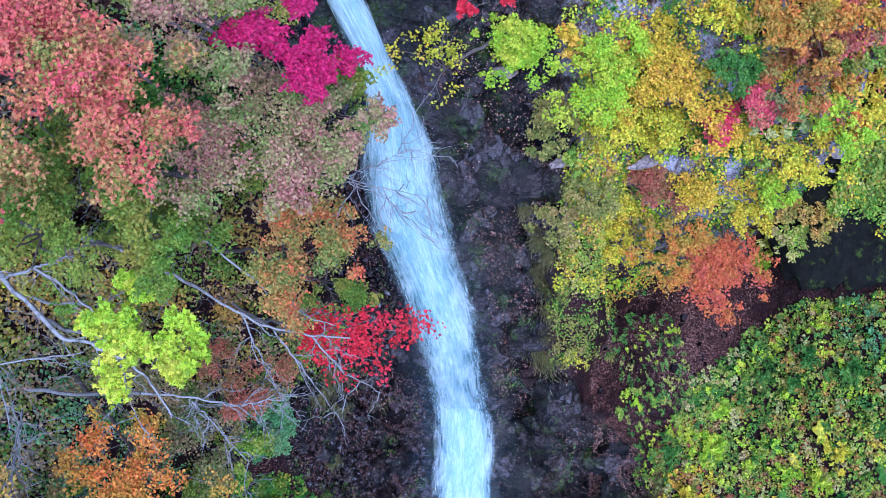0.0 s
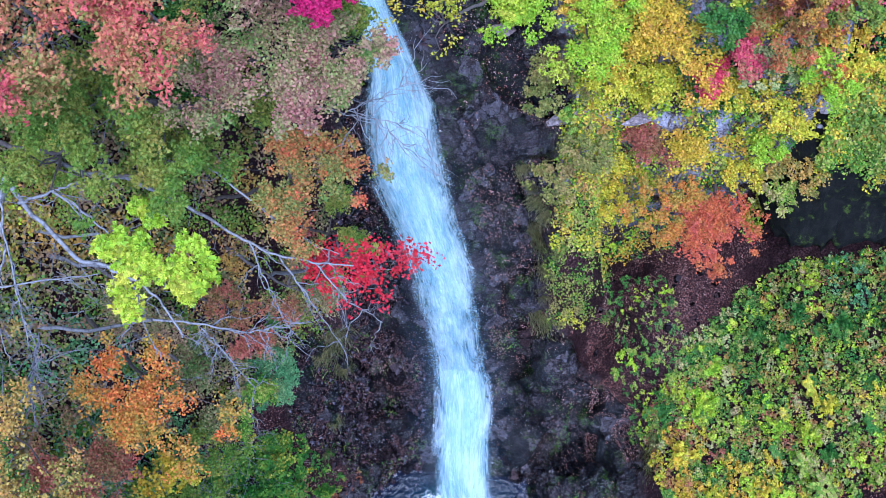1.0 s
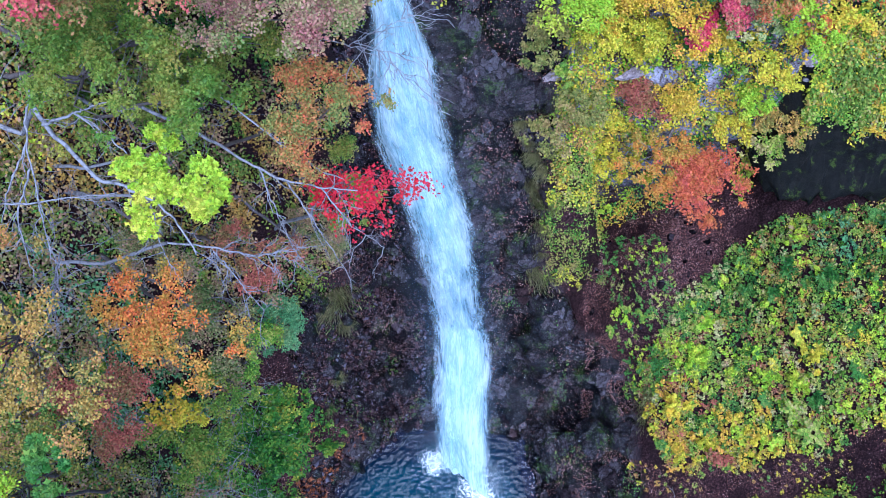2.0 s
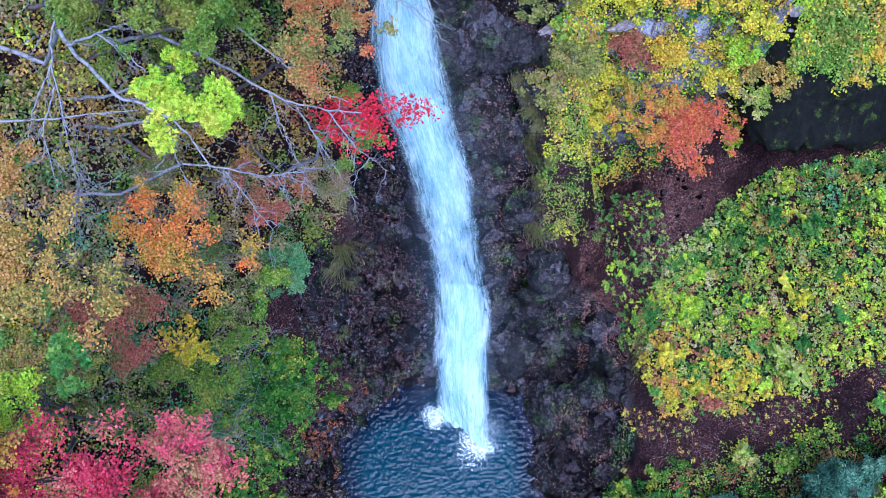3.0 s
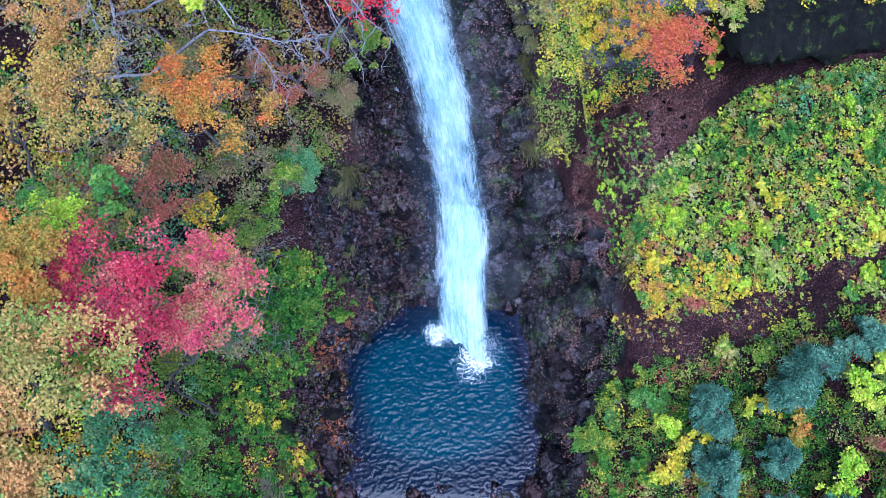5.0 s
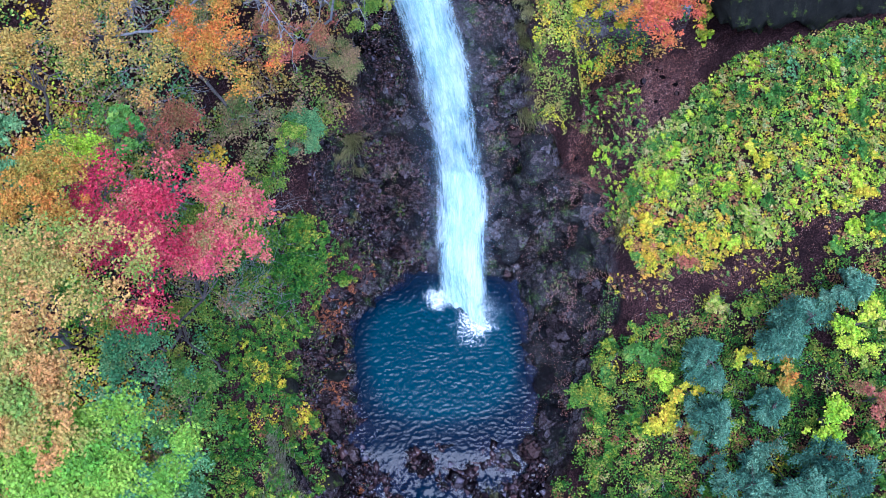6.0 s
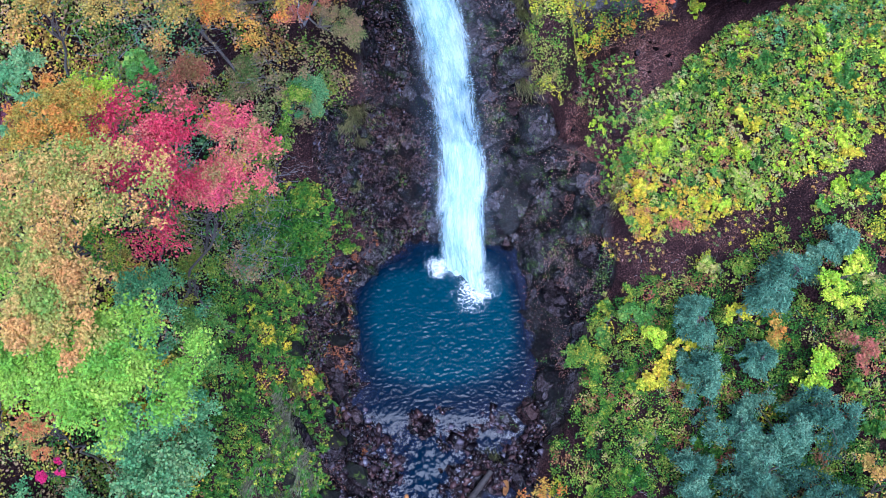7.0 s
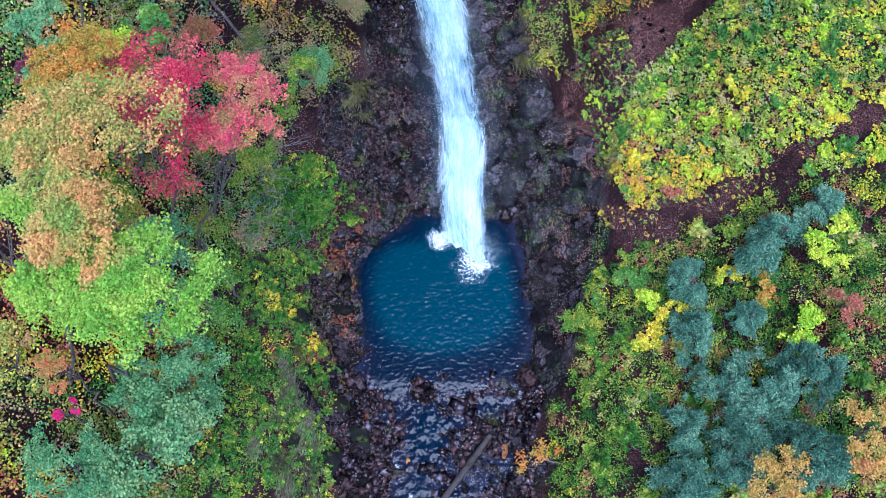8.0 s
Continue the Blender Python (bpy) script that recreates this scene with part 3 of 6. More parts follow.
def tube_arrays(points, radii, sides=7, wobble=0.0, start=0, r=rng):
    p = np.asarray(points, float)
    along = unit(np.gradient(p, axis=0))
    ref = np.array([0.3, 0.2, 1.0]) if abs(along[0][2]) < 0.9 else np.array([1.0, 0.1, 0])
    a = unit(np.cross(along, ref))
    b = np.cross(along, a)
    ang = np.linspace(0, 2 * math.pi, sides, endpoint=False)
    rad = np.asarray(radii, float)[:, None, None] * (1 + wobble * r.normal(size=(len(p), sides, 1)))
    v = p[:, None] + rad * (np.cos(ang)[None, :, None] * a[:, None] + np.sin(ang)[None, :, None] * b[:, None])
    i = np.arange(len(p) - 1)[:, None] * sides
    j, k = np.arange(sides)[None], (np.arange(sides)[None] + 1) % sides
    f = np.stack([i + j, i + k, i + sides + k, i + sides + j], -1).reshape(-1, 4) + start
    return v.reshape(-1, 3), f


def bent(a, b, n=6, sag=0.0, wander=0.06, r=rng):
    """A crooked line from a to b."""
    a, b = np.asarray(a, float), np.asarray(b, float)
    t = np.linspace(0, 1, n)[:, None]
    p = a + (b - a) * t
    length = np.linalg.norm(b - a)
    p[1:-1] += r.normal(size=(n - 2, 3)) * wander * length
    p[:, 2] += sag * length * (t[:, 0] * (1 - t[:, 0])) * 4
    return p


def wood_mesh(name, lines, material, sides=6):
    """lines: (points, first radius, last radius). One mesh of tapered tubes."""
    vs, fs, start = [], [], 0
    for p, r0, r1 in lines:
        p = np.asarray(p, float)
        v, f = tube_arrays(p, np.linspace(r0, r1, len(p)), sides, 0.05, start)
        vs.append(v), fs.append(f)
        start += len(v)
    return mesh_of(name, np.concatenate(vs), np.concatenate(fs), material)


def stone_mesh(name, material, seed, squash=(1, 1, 0.7), rough=0.25, cuts=11, level=3, smoothed=False):
    """A boulder: a ball cut by a few planes, roughened."""
    bm = bmesh.new()
    bmesh.ops.create_icosphere(bm, subdivisions=level, radius=1)
    v = np.array([x.co for x in bm.verts])
    r = np.random.default_rng(seed)
    for _ in range(cuts):
        n = unit(r.normal(size=3))
        d = r.uniform(0.45, 0.78)
        over = np.maximum(v @ n - d, 0)
        v = v - over[:, None] * n * 0.97
    v = v * (1 + rough * 0.6 * fbm(v * 1.7 + seed * 3.1, 4, seed)[:, None]) * np.array(squash)
    for x, c in zip(bm.verts, v):
        x.co = c
    me = bpy.data.meshes.new(name)
    bm.to_mesh(me)
    bm.free()
    me.polygons.foreach_set("use_smooth", np.full(len(me.polygons), smoothed))
    me.materials.append(material)
    return me


# ---- ground ----
def spaced(inner_a, inner_b, step, outer):
    mid = np.arange(inner_a, inner_b + 1e-6, step)
    grow = [step]
    while sum(grow) < outer:
        grow.append(grow[-1] * 1.16)
    out = np.cumsum(grow)
    return np.concatenate([(inner_a - out)[::-1], mid, inner_b + out])


def build_ground():
    xs, ys = spaced(-12, 17, 0.115, 1300), spaced(-21, 15, 0.115, 1300)
    gx, gy = np.meshgrid(xs, ys)
    gz = ground(gx, gy)
    k = np.array([1, 2, 1]) / 4
    for axis in (0, 1, 0, 1, 0, 1):
        gz = np.apply_along_axis(lambda a: np.convolve(np.pad(a, 1, mode="edge"), k, "valid"), axis, gz)
    p = np.stack([gx, gy, gz], -1).reshape(-1, 3)
    dz_y, dz_x = np.gradient(gz, ys, xs)
    n = unit(np.stack([-dz_x, -dz_y, np.ones_like(gz)], -1)).reshape(-1, 3)
    wet = wetness(gx, gy).ravel()
    near = (np.abs(p[:, 0]) < 40) & (np.abs(p[:, 1]) < 45)
    lift = np.zeros(len(p))
    lift[near] = relief(p[near], wet[near])
    far = ~near
    lift[far] = 6 * fbm(p[far] * 0.02, 4, 61) * smooth(45, 300, np.linalg.norm(p[far][:, :2], axis=1))
    lift[near] += 0.022 * wet[near] * (np.random.default_rng(5).random(near.sum()) - 0.5)
    under = smooth(-3.0, -4.5, p[:, 1]) * (p[:, 2] < -0.15) * smooth(-13.6, -12.6, p[:, 1])
    p = p + n * (lift * (1 - 0.8 * under))[:, None]
    w, h = len(xs), len(ys)
    i = (np.arange(h - 1)[:, None] * w + np.arange(w - 1)[None]).ravel()
    f = np.stack([i, i + 1, i + w + 1, i + w], 1)
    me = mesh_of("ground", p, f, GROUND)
    me.polygons.foreach_set("use_smooth", wet[f].mean(1) < 0.5)
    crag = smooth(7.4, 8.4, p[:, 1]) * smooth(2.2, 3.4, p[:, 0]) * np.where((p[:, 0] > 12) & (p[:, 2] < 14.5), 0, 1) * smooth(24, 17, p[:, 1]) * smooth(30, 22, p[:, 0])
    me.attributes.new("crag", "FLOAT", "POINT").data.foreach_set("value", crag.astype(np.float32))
    me.attributes.new("wet", "FLOAT", "POINT").data.foreach_set("value", wet.astype(np.float32))
    tagged(new("ground", me), "dark wet rock and leaf-strewn soil of a steep ravine", "ground", kind="structure")
    return xs, ys, p[:, 2].reshape(h, w)


GX, GY, GZ = build_ground()


def rest_at(x, y):
    """Height of the finished ground under (x, y); arrays or numbers."""
    x, y = np.asarray(x, float), np.asarray(y, float)
    i = np.clip(np.searchsorted(GX, x) - 1, 0, len(GX) - 2)
    j = np.clip(np.searchsorted(GY, y) - 1, 0, len(GY) - 2)
    fx, fy = (x - GX[i]) / (GX[i + 1] - GX[i]), (y - GY[j]) / (GY[j + 1] - GY[j])
    z = GZ[j, i] * (1 - fx) * (1 - fy) + GZ[j, i + 1] * fx * (1 - fy) + GZ[j + 1, i] * (1 - fx) * fy + GZ[j + 1, i + 1] * fx * fy
    roof = np.interp(y, [6.0, 8.2, 16.5], [13.5, 16.6, 26.0]) + 0.10 * (x - 15)
    return np.where((x > 13.2) & (x < 29) & (y > 7.3) & (y < 15), np.maximum(z, roof), z)


# ---- water ----
def build_pool():
    xs, ys = np.arange(-7.4, 5.81, 0.055), np.concatenate([np.arange(-40, -22, 0.4), np.arange(-22, -3.0, 0.055)])
    gx, gy = np.meshgrid(xs, ys)
    level = np.interp(gy, [-60, -20, -16, -14.6, -13.4, -3], [-1.7, -0.32, -0.22, -0.17, 0.0, 0.0])
    q = np.stack([gx, gy, gx * 0], -1).reshape(-1, 3)
    from_fall = np.hypot(q[:, 0] - 1.2, q[:, 1] + 5.2)
    rings = 0.05 * np.sin(from_fall * 4.5 + 2.5 * fbm(q * 0.5, 3, 71)) * np.exp(-from_fall / 6)
    z = level.ravel() + 0.020 * (1 - np.abs(vnoise(q * np.array([3.9, 5.8, 1]) + 1.1 * vnoise(q * 1.3, 79)[:, None], 73))) ** 2 + 0.015 * (1 - np.abs(vnoise(q * np.array([6.4, 8.2, 1]) + 0.9 * vnoise(q * 2.1, 78)[:, None], 75))) ** 2 - 0.03
    rapid = smooth(-13, -15, q[:, 1])
    z += rapid * 0.07 * fbm(q * np.array([3.5, 2.6, 1]), 3, 77)
    deep = level.ravel() - rest_at(q[:, 0], q[:, 1])
    soft = deep.reshape(gx.shape)
    for axis in (0, 1, 0, 1):
        soft = np.apply_along_axis(lambda a: np.convolve(np.pad(a, 9, mode="edge"), np.full(19, 1 / 19), "valid"), axis, soft)
    w = len(xs)
    i = (np.arange(len(ys) - 1)[:, None] * w + np.arange(w - 1)[None]).ravel()
    f = np.stack([i, i + 1, i + w + 1, i + w], 1)
    keep = (deep[f] > -0.45).any(1) & (np.abs(q[f, 0] + 0.6) < 6.6).all(1)
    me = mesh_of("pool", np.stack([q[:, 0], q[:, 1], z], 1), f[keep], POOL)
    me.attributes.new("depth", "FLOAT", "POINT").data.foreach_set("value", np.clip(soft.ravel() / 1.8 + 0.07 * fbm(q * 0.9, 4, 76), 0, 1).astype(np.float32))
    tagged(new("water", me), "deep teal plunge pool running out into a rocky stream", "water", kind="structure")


def fall_width(y):
    return np.interp(y, [-6.5, -4, 1.4, 3, 6, 8.5, 10, 11, 12.3, 14, 20], [1.70, 2.05, 1.98, 1.86, 1.75, 1.78, 1.6, 1.15, 0.88, 0.84, 0.9])


def fall_height(y):
    """The water's own line: thrown clear of the rock below the upper lip and below the ledge."""
    return np.interp(y, [-6.2, -5.2, -4.2, -2.5, 0.2, 1.6, 3, 5.5, 7.1, 10.3, 12.2, 16, 20], [0.02, 0.25, 0.75, 1.75, 3.2, 3.85, 6.0, 9.9, 12.3, 16.7, 19.3, 23.9, 27.9])


def build_fall():
    fall = new("waterfall")
    tagged(fall, "tall white waterfall sliding down dark rock into a pool", "waterfall")
    ys, ws = np.linspace(16.5, -5.2, 240), np.linspace(-1, 1, 56)
    for layer, (lift, spread, body_gain) in enumerate(((0.0, 1.0, 1.0), (0.22, 0.9, 0.72))):
        gy, gw = np.meshgrid(ys, ws, indexing="ij")
        q = np.stack([gw * 3.0, gy * 0.6, gw * 0 + 5 * layer], -1).reshape(-1, 3)
        edge = 1 + 0.035 * vnoise(np.stack([gy.ravel() * 0.9, np.sign(gw.ravel()) * 4, gw.ravel() * 0], 1), 81)
        x = fall_axis(gy.ravel()) - 0.35 * smooth(4, 7, gy.ravel()) * smooth(11.5, 9, gy.ravel()) + gw.ravel() * fall_width(gy.ravel()) * np.interp(gy.ravel(), [2, 5, 8, 10, 11.5], [1.0, 1.16, 1.25, 1.2, 1.1]) * spread * edge
        z = fall_height(gy.ravel()) + lift + 0.22 * (1 - gw.ravel() ** 2) + 0.07 * fbm(q, 4, 83) + 0.05 * vnoise(q * np.array([7, 0.8, 1]), 85)
        y = gy.ravel() - 1.1 * smooth(-0.1, 0.7, gw.ravel()) * smooth(0, -4, gy.ravel()) + 0.25 * vnoise(np.stack([gw.ravel() * 6, gy.ravel() * 0 + layer, gy.ravel() * 0], 1), 87) * smooth(-2, -5, gy.ravel())
        body = (1 - np.abs(gw.ravel()) ** 2.6 + 0.20 * np.minimum(gw.ravel(), 0.3) * smooth(2, 0, gy.ravel()) - 0.22 * smooth(-0.1, -0.8, gw.ravel())) * np.interp(gy.ravel(), [-5.4, -1, 1.2, 1.8, 2.8, 4.2, 6, 9, 12, 16], [1.05, 1.05, 1.0, 0.88, 0.84, 0.90, 0.98, 1.0, 1.0, 1.0]) * body_gain
        w = len(ws)
        i = (np.arange(len(ys) - 1)[:, None] * w + np.arange(w - 1)[None]).ravel()
        f = np.stack([i, i + w, i + w + 1, i + 1], 1)
        me = mesh_of("sheet", np.stack([x, y, z], 1), f, WHITE_WATER)
        me.attributes.new("body", "FLOAT", "POINT").data.foreach_set("value", body.astype(np.float32))
        me.attributes.new("froth", "FLOAT", "POINT").data.foreach_set("value", smooth(1.5, 5.5, gy.ravel()).astype(np.float32))
        run = np.cumsum(np.concatenate([[0], np.hypot(np.diff(ys), np.diff(fall_height(ys)))]))
        uv = np.stack([gw.ravel() * 0.5 + 0.5 + layer * 0.37, (run[:, None] + 0 * gw).ravel() * 0.5 + layer * 3.3], 1).astype(np.float32)
        me.uv_layers.new(name="UVMap").data.foreach_set("uv", uv[f.ravel()].ravel())
        child("water_sheet", me, fall)
    # a veil of mist round the lower fall
    gy, gw = np.meshgrid(np.linspace(9, -6.6, 90), np.linspace(-1, 1, 30), indexing="ij")
    y, w = gy.ravel(), gw.ravel()
    x = fall_axis(y) + w * fall_width(y) * 1.4
    z = np.maximum(fall_height(y), 0.1) + 0.55 - 0.35 * w ** 2
    i = (np.arange(89)[:, None] * 30 + np.arange(29)[None]).ravel()
    me = mesh_of("mist", np.stack([x, y, z], 1), np.stack([i, i + 30, i + 31, i + 1], 1), MIST)
    body = (1 - w ** 2) ** 1.6 * np.interp(y, [-6.6, -4.0, -2.5, 2, 5, 9], [0, 0, 0.05, 0.06, 0.05, 0])
    me.attributes.new("body", "FLOAT", "POINT").data.foreach_set("value", body.astype(np.float32))
    tagged(child("mist", me, fall), kind="stuff")
    # spray: fine drops along the edges, thicker where the water lands
    n = 16000
    low = rng.random(n) < 0.45
    yy = np.where(low, rng.normal(-4.9, 0.55, n), rng.uniform(-4, 13, n))
    w = rng.normal(0, 0.62, n)
    x = fall_axis(yy) + w * fall_width(yy) * np.where(low, 0.62, 1.05) + np.where(low, 0.9 * smooth(-4, -5.6, yy) + 0.1, 0)
    z = np.where(low, np.abs(rng.normal(0, 0.28, n)) + 0.02, fall_height(yy) + np.abs(rng.normal(0, 0.35, n)))
    s = rng.uniform(0.002, 0.0042, n) * np.where(low, 1.8, 1.0)
    tet = np.array([(1, 1, 1), (1, -1, -1), (-1, 1, -1), (-1, -1, 1)])
    v = (np.stack([x, yy, z], 1)[:, None] + s[:, None, None] * tet).reshape(-1, 3)
    f = (np.arange(n)[:, None, None] * 4 + np.array([(0, 1, 2), (0, 3, 1), (0, 2, 3), (1, 3, 2)])).reshape(-1, 3)
    tagged(child("spray", mesh_of("spray", v, f, DROPS), fall), kind="stuff")
    # foam where it lands, lying on the pool in two lobes
    xs, ys = np.arange(-2.2, 4.2, 0.08), np.arange(-8.0, -3.4, 0.08)
    gx, gy = np.meshgrid(xs, ys)
    x, y = gx.ravel(), gy.ravel()
    q = np.stack([x, y, 0 * x], 1)
    big = np.exp(-(((x - 1.6) / 1.7) ** 2 + ((y + 6.2) / 1.65) ** 2) ** 1.3)
    small = np.exp(-(((x + 0.5) / 1.35) ** 2 + ((y + 4.75) / 1.1) ** 2) ** 1.3)
    body = np.clip(np.maximum(big, 0.9 * small) + 0.18 * vnoise(q * 1.6, 91), 0, 1)
    z = 0.09 + 0.32 * body * (0.6 + 0.4 * vnoise(q * 2.6, 93)) + 0.05 * vnoise(q * 6, 94) * body
    w = len(xs)
    i = (np.arange(len(ys) - 1)[:, None] * w + np.arange(w - 1)[None]).ravel()
    f = np.stack([i, i + 1, i + w + 1, i + w], 1)
    f = f[(body[f] > 0.05).any(1)]
    me = mesh_of("foam", np.stack([x, y, z], 1), f, FOAM)
    me.attributes.new("body", "FLOAT", "POINT").data.foreach_set("value", body.astype(np.float32))
    child("foam", me, fall, "white foam torn into threads")


def build_rapids():
    """White water where the stream runs over stones."""
    for x0, y0, wide, long in ((-2.55, -18.5, 0.35, 0.8), (-1.7, -20.0, 0.4, 0.7), (0.3, -19.9, 0.25, 0.4)):
        gx, gy = np.meshgrid(np.linspace(-1, 1, 16), np.linspace(-1, 1, 26))
        x, y = x0 + gx.ravel() * wide + 0.15 * gy.ravel(), y0 + gy.ravel() * long
        q = np.stack([x, y, 0 * x], 1)
        z = np.interp(y, [-20, -16], [-0.24, -0.12]) + 0.06 * vnoise(q * 4, 95)
        body = np.clip((1 - gx.ravel() ** 2) * (1 - gy.ravel() ** 2) * 0.8 + 0.15 * vnoise(q * 3, 96), 0, 1)
        i = (np.arange(25)[:, None] * 16 + np.arange(15)[None]).ravel()
        me = mesh_of("rapid", np.stack([x, y, z], 1), np.stack([i, i + 1, i + 17, i + 16], 1), FOAM)
        me.attributes.new("body", "FLOAT", "POINT").data.foreach_set("value", body.astype(np.float32))
        tagged(new("white_water", me), "white water tumbling over stream stones", "water", kind="stuff")


build_pool()
build_fall()
build_rapids()


# ---- stones ----
def place_stone(name, mesh, x, y, size, label, category, sink=0.25, turn=None, tilt=0.3, group="", z=None):
    ob = new(name, mesh)
    ob.location = (x, y, (rest_at(x, y) if z is None else z) + size * (0.45 - sink))
    ob.rotation_euler = (rng.uniform(-tilt, tilt), rng.uniform(-tilt, tilt), rng.uniform(0, 6.28) if turn is None else turn)
    ob.scale = (size * rng.uniform(0.85, 1.15), size * rng.uniform(0.8, 1.1), size * rng.uniform(0.8, 1.1))
    return tagged(ob, label, category, group)


WET = [stone_mesh("wet_stone_%d" % i, WET_STONE, i, (1, 0.8, 0.6), 0.3, 9, 3, i < 3) for i in range(6)]


def block_mesh(name, seed, material=None):
    """A big broken block: faces, ledges and cracks."""
    me = stone_mesh(name, material or WET_STONE, seed, (1, 0.85, 0.6), 0.35, 9, 4)
    v = np.empty(len(me.vertices) * 3, np.float32)
    me.vertices.foreach_get("co", v)
    v = v.reshape(-1, 3).astype(float)
    v = v * (1 + 0.16 * facets(v * 1.6 + seed, seed) + 0.07 * facets(v * 4.0 + seed, seed + 3))[:, None]
    me.vertices.foreach_set("co", v.astype(np.float32).ravel())
    me.update()
    return me


BLOCKS = [block_mesh("rock_block_%d" % i, 60 + i) for i in range(4)]
PALE = [block_mesh("pale_rock_%d" % i, 20 + i, DRY_STONE) for i in range(3)]
MOSSY = [stone_mesh("mossy_stone_%d" % i, SHADED_MOSS_STONE, 30 + i, (1, 0.75, 0.65), 0.35) for i in range(3)]
RUSTY = stone_mesh("rusty_stone", RUST_STONE, 41, (0.7, 1, 0.5), 0.2)

# boulders in the outflow and along both shores
count = 0
while count < 280:
    y = rng.uniform(-21.5, -12.4)
    x = rng.uniform(-5.6, 4.6)
    mid = -1.4 + 0.9 * np.sin(y * 0.4)
    if abs(x - mid) < 1.5 and y < -15.5 and rng.random() < 0.7:
        continue
    if y > -13.4 and rng.random() < 0.6:
        continue
    place_stone("stone", WET[count % 6], x, y, float(np.clip(rng.lognormal(-1.6, 0.5), 0.08, 0.55)), "dark wet rounded stone in the stream", "stone", group="stones of the stream bed")
    count += 1
for x, y, s in ((0.05, -13.55, 0.34), (-1.75, -14.2, 0.5), (-1.15, -14.4, 0.42), (1.3, -13.7, 0.28), (1.2, -16.6, 0.38), (-2.6, -14.0, 0.36), (-0.2, -14.9, 0.25), (2.1, -15.2, 0.33)):
    place_stone("boulder", WET[int(s * 100) % 6], x, y, s, "dark wet rounded boulder standing in shallow water", "boulder", 0.15, group="boulders at the outflow")
place_stone("rusty_boulder", RUSTY, 3.6, -17.3, 0.5, "rust-brown boulder among dark stream stones", "boulder", turn=0.1)
place_stone("rusty_boulder", RUSTY, -1.15, -16.15, 0.32, "rust-brown boulder among dark stream stones", "boulder", turn=0.9)
place_stone("rusty_boulder", RUSTY, -1.9, -18.1, 0.36, "rust-brown boulder among dark stream stones", "boulder", turn=0.5)
# big wet blocks beside the fall and the pool
for x, y, s in ((5.6, -9.4, 1.15), (6.0, -11.6, 1.2), (5.0, -13.2, 1.0), (6.6, -7.0, 1.4), (3.5, -3.2, 0.7), (2.9, -2.2, 0.6), (3.4, 3.2, 0.7), (7.6, -5.2, 0.8)):
    place_stone("rock_block", BLOCKS[int(x * 10) % 4], x, y, s, "large wet dark rock beside the water", "rock", 0.42, group="wet rocks by the pool")
for x, y, s in ((-3.2, -2.2, 0.8), (-2.2, -0.6, 0.7), (-2.0, -2.8, 0.6), (-2.6, 1.4, 0.6), (-6.6, -13.6, 0.9), (-6.0, -16.0, 1.0), (-7.6, -15.2, 1.1), (-4.9, -17.6, 0.8), (-4.4, -19.2, 0.9), (-6.8, -11.0, 0.7), (-5.4, -15.0, 0.6), (-6.3, -7.6, 0.8), (-6.2, -12.2, 1.1), (-5.2, -13.8, 0.8), (-5.4, -20.2, 1.2), (3.4, -15.6, 0.7), (4.6, -16.8, 0.9), (4.4, -19.4, 1.0)):
    place_stone("rock_block", BLOCKS[int(-x * 10) % 4], x, y, s, "large wet dark rock beside the water", "rock", 0.42, group="wet rocks by the pool")
for x, y, s in ((-8.4, -10.4, 0.75), (-7.6, -13.8, 0.7), (-8.0, -17.6, 0.8), (-4.7, -17.0, 1.15), (-5.8, -15.4, 0.9), (-6.0, -18.6, 1.1), (-6.2, -9.4, 0.7)):
    place_stone("mossy_rock", MOSSY[int(-x * 10) % 3], x, y, s, "grey mossy rock half buried in the bank", "rock", 0.35)
# broken litter of stones on the wet slope left of the fall and in the gully
for _ in range(120):
    if rng.random() < 0.6:
        x, y = rng.uniform(-5.5, -1.8), rng.uniform(-3.6, 3.0)
    else:
        x, y = rng.uniform(6.5, 12.5), rng.uniform(1.5, 6.8)
    place_stone("stone", WET[int(rng.integers(6))], x, y, float(np.clip(rng.lognormal(-2.1, 0.45), 0.06, 0.35)), "broken stone lying among fallen leaves", "stone", group="stones on the slopes")
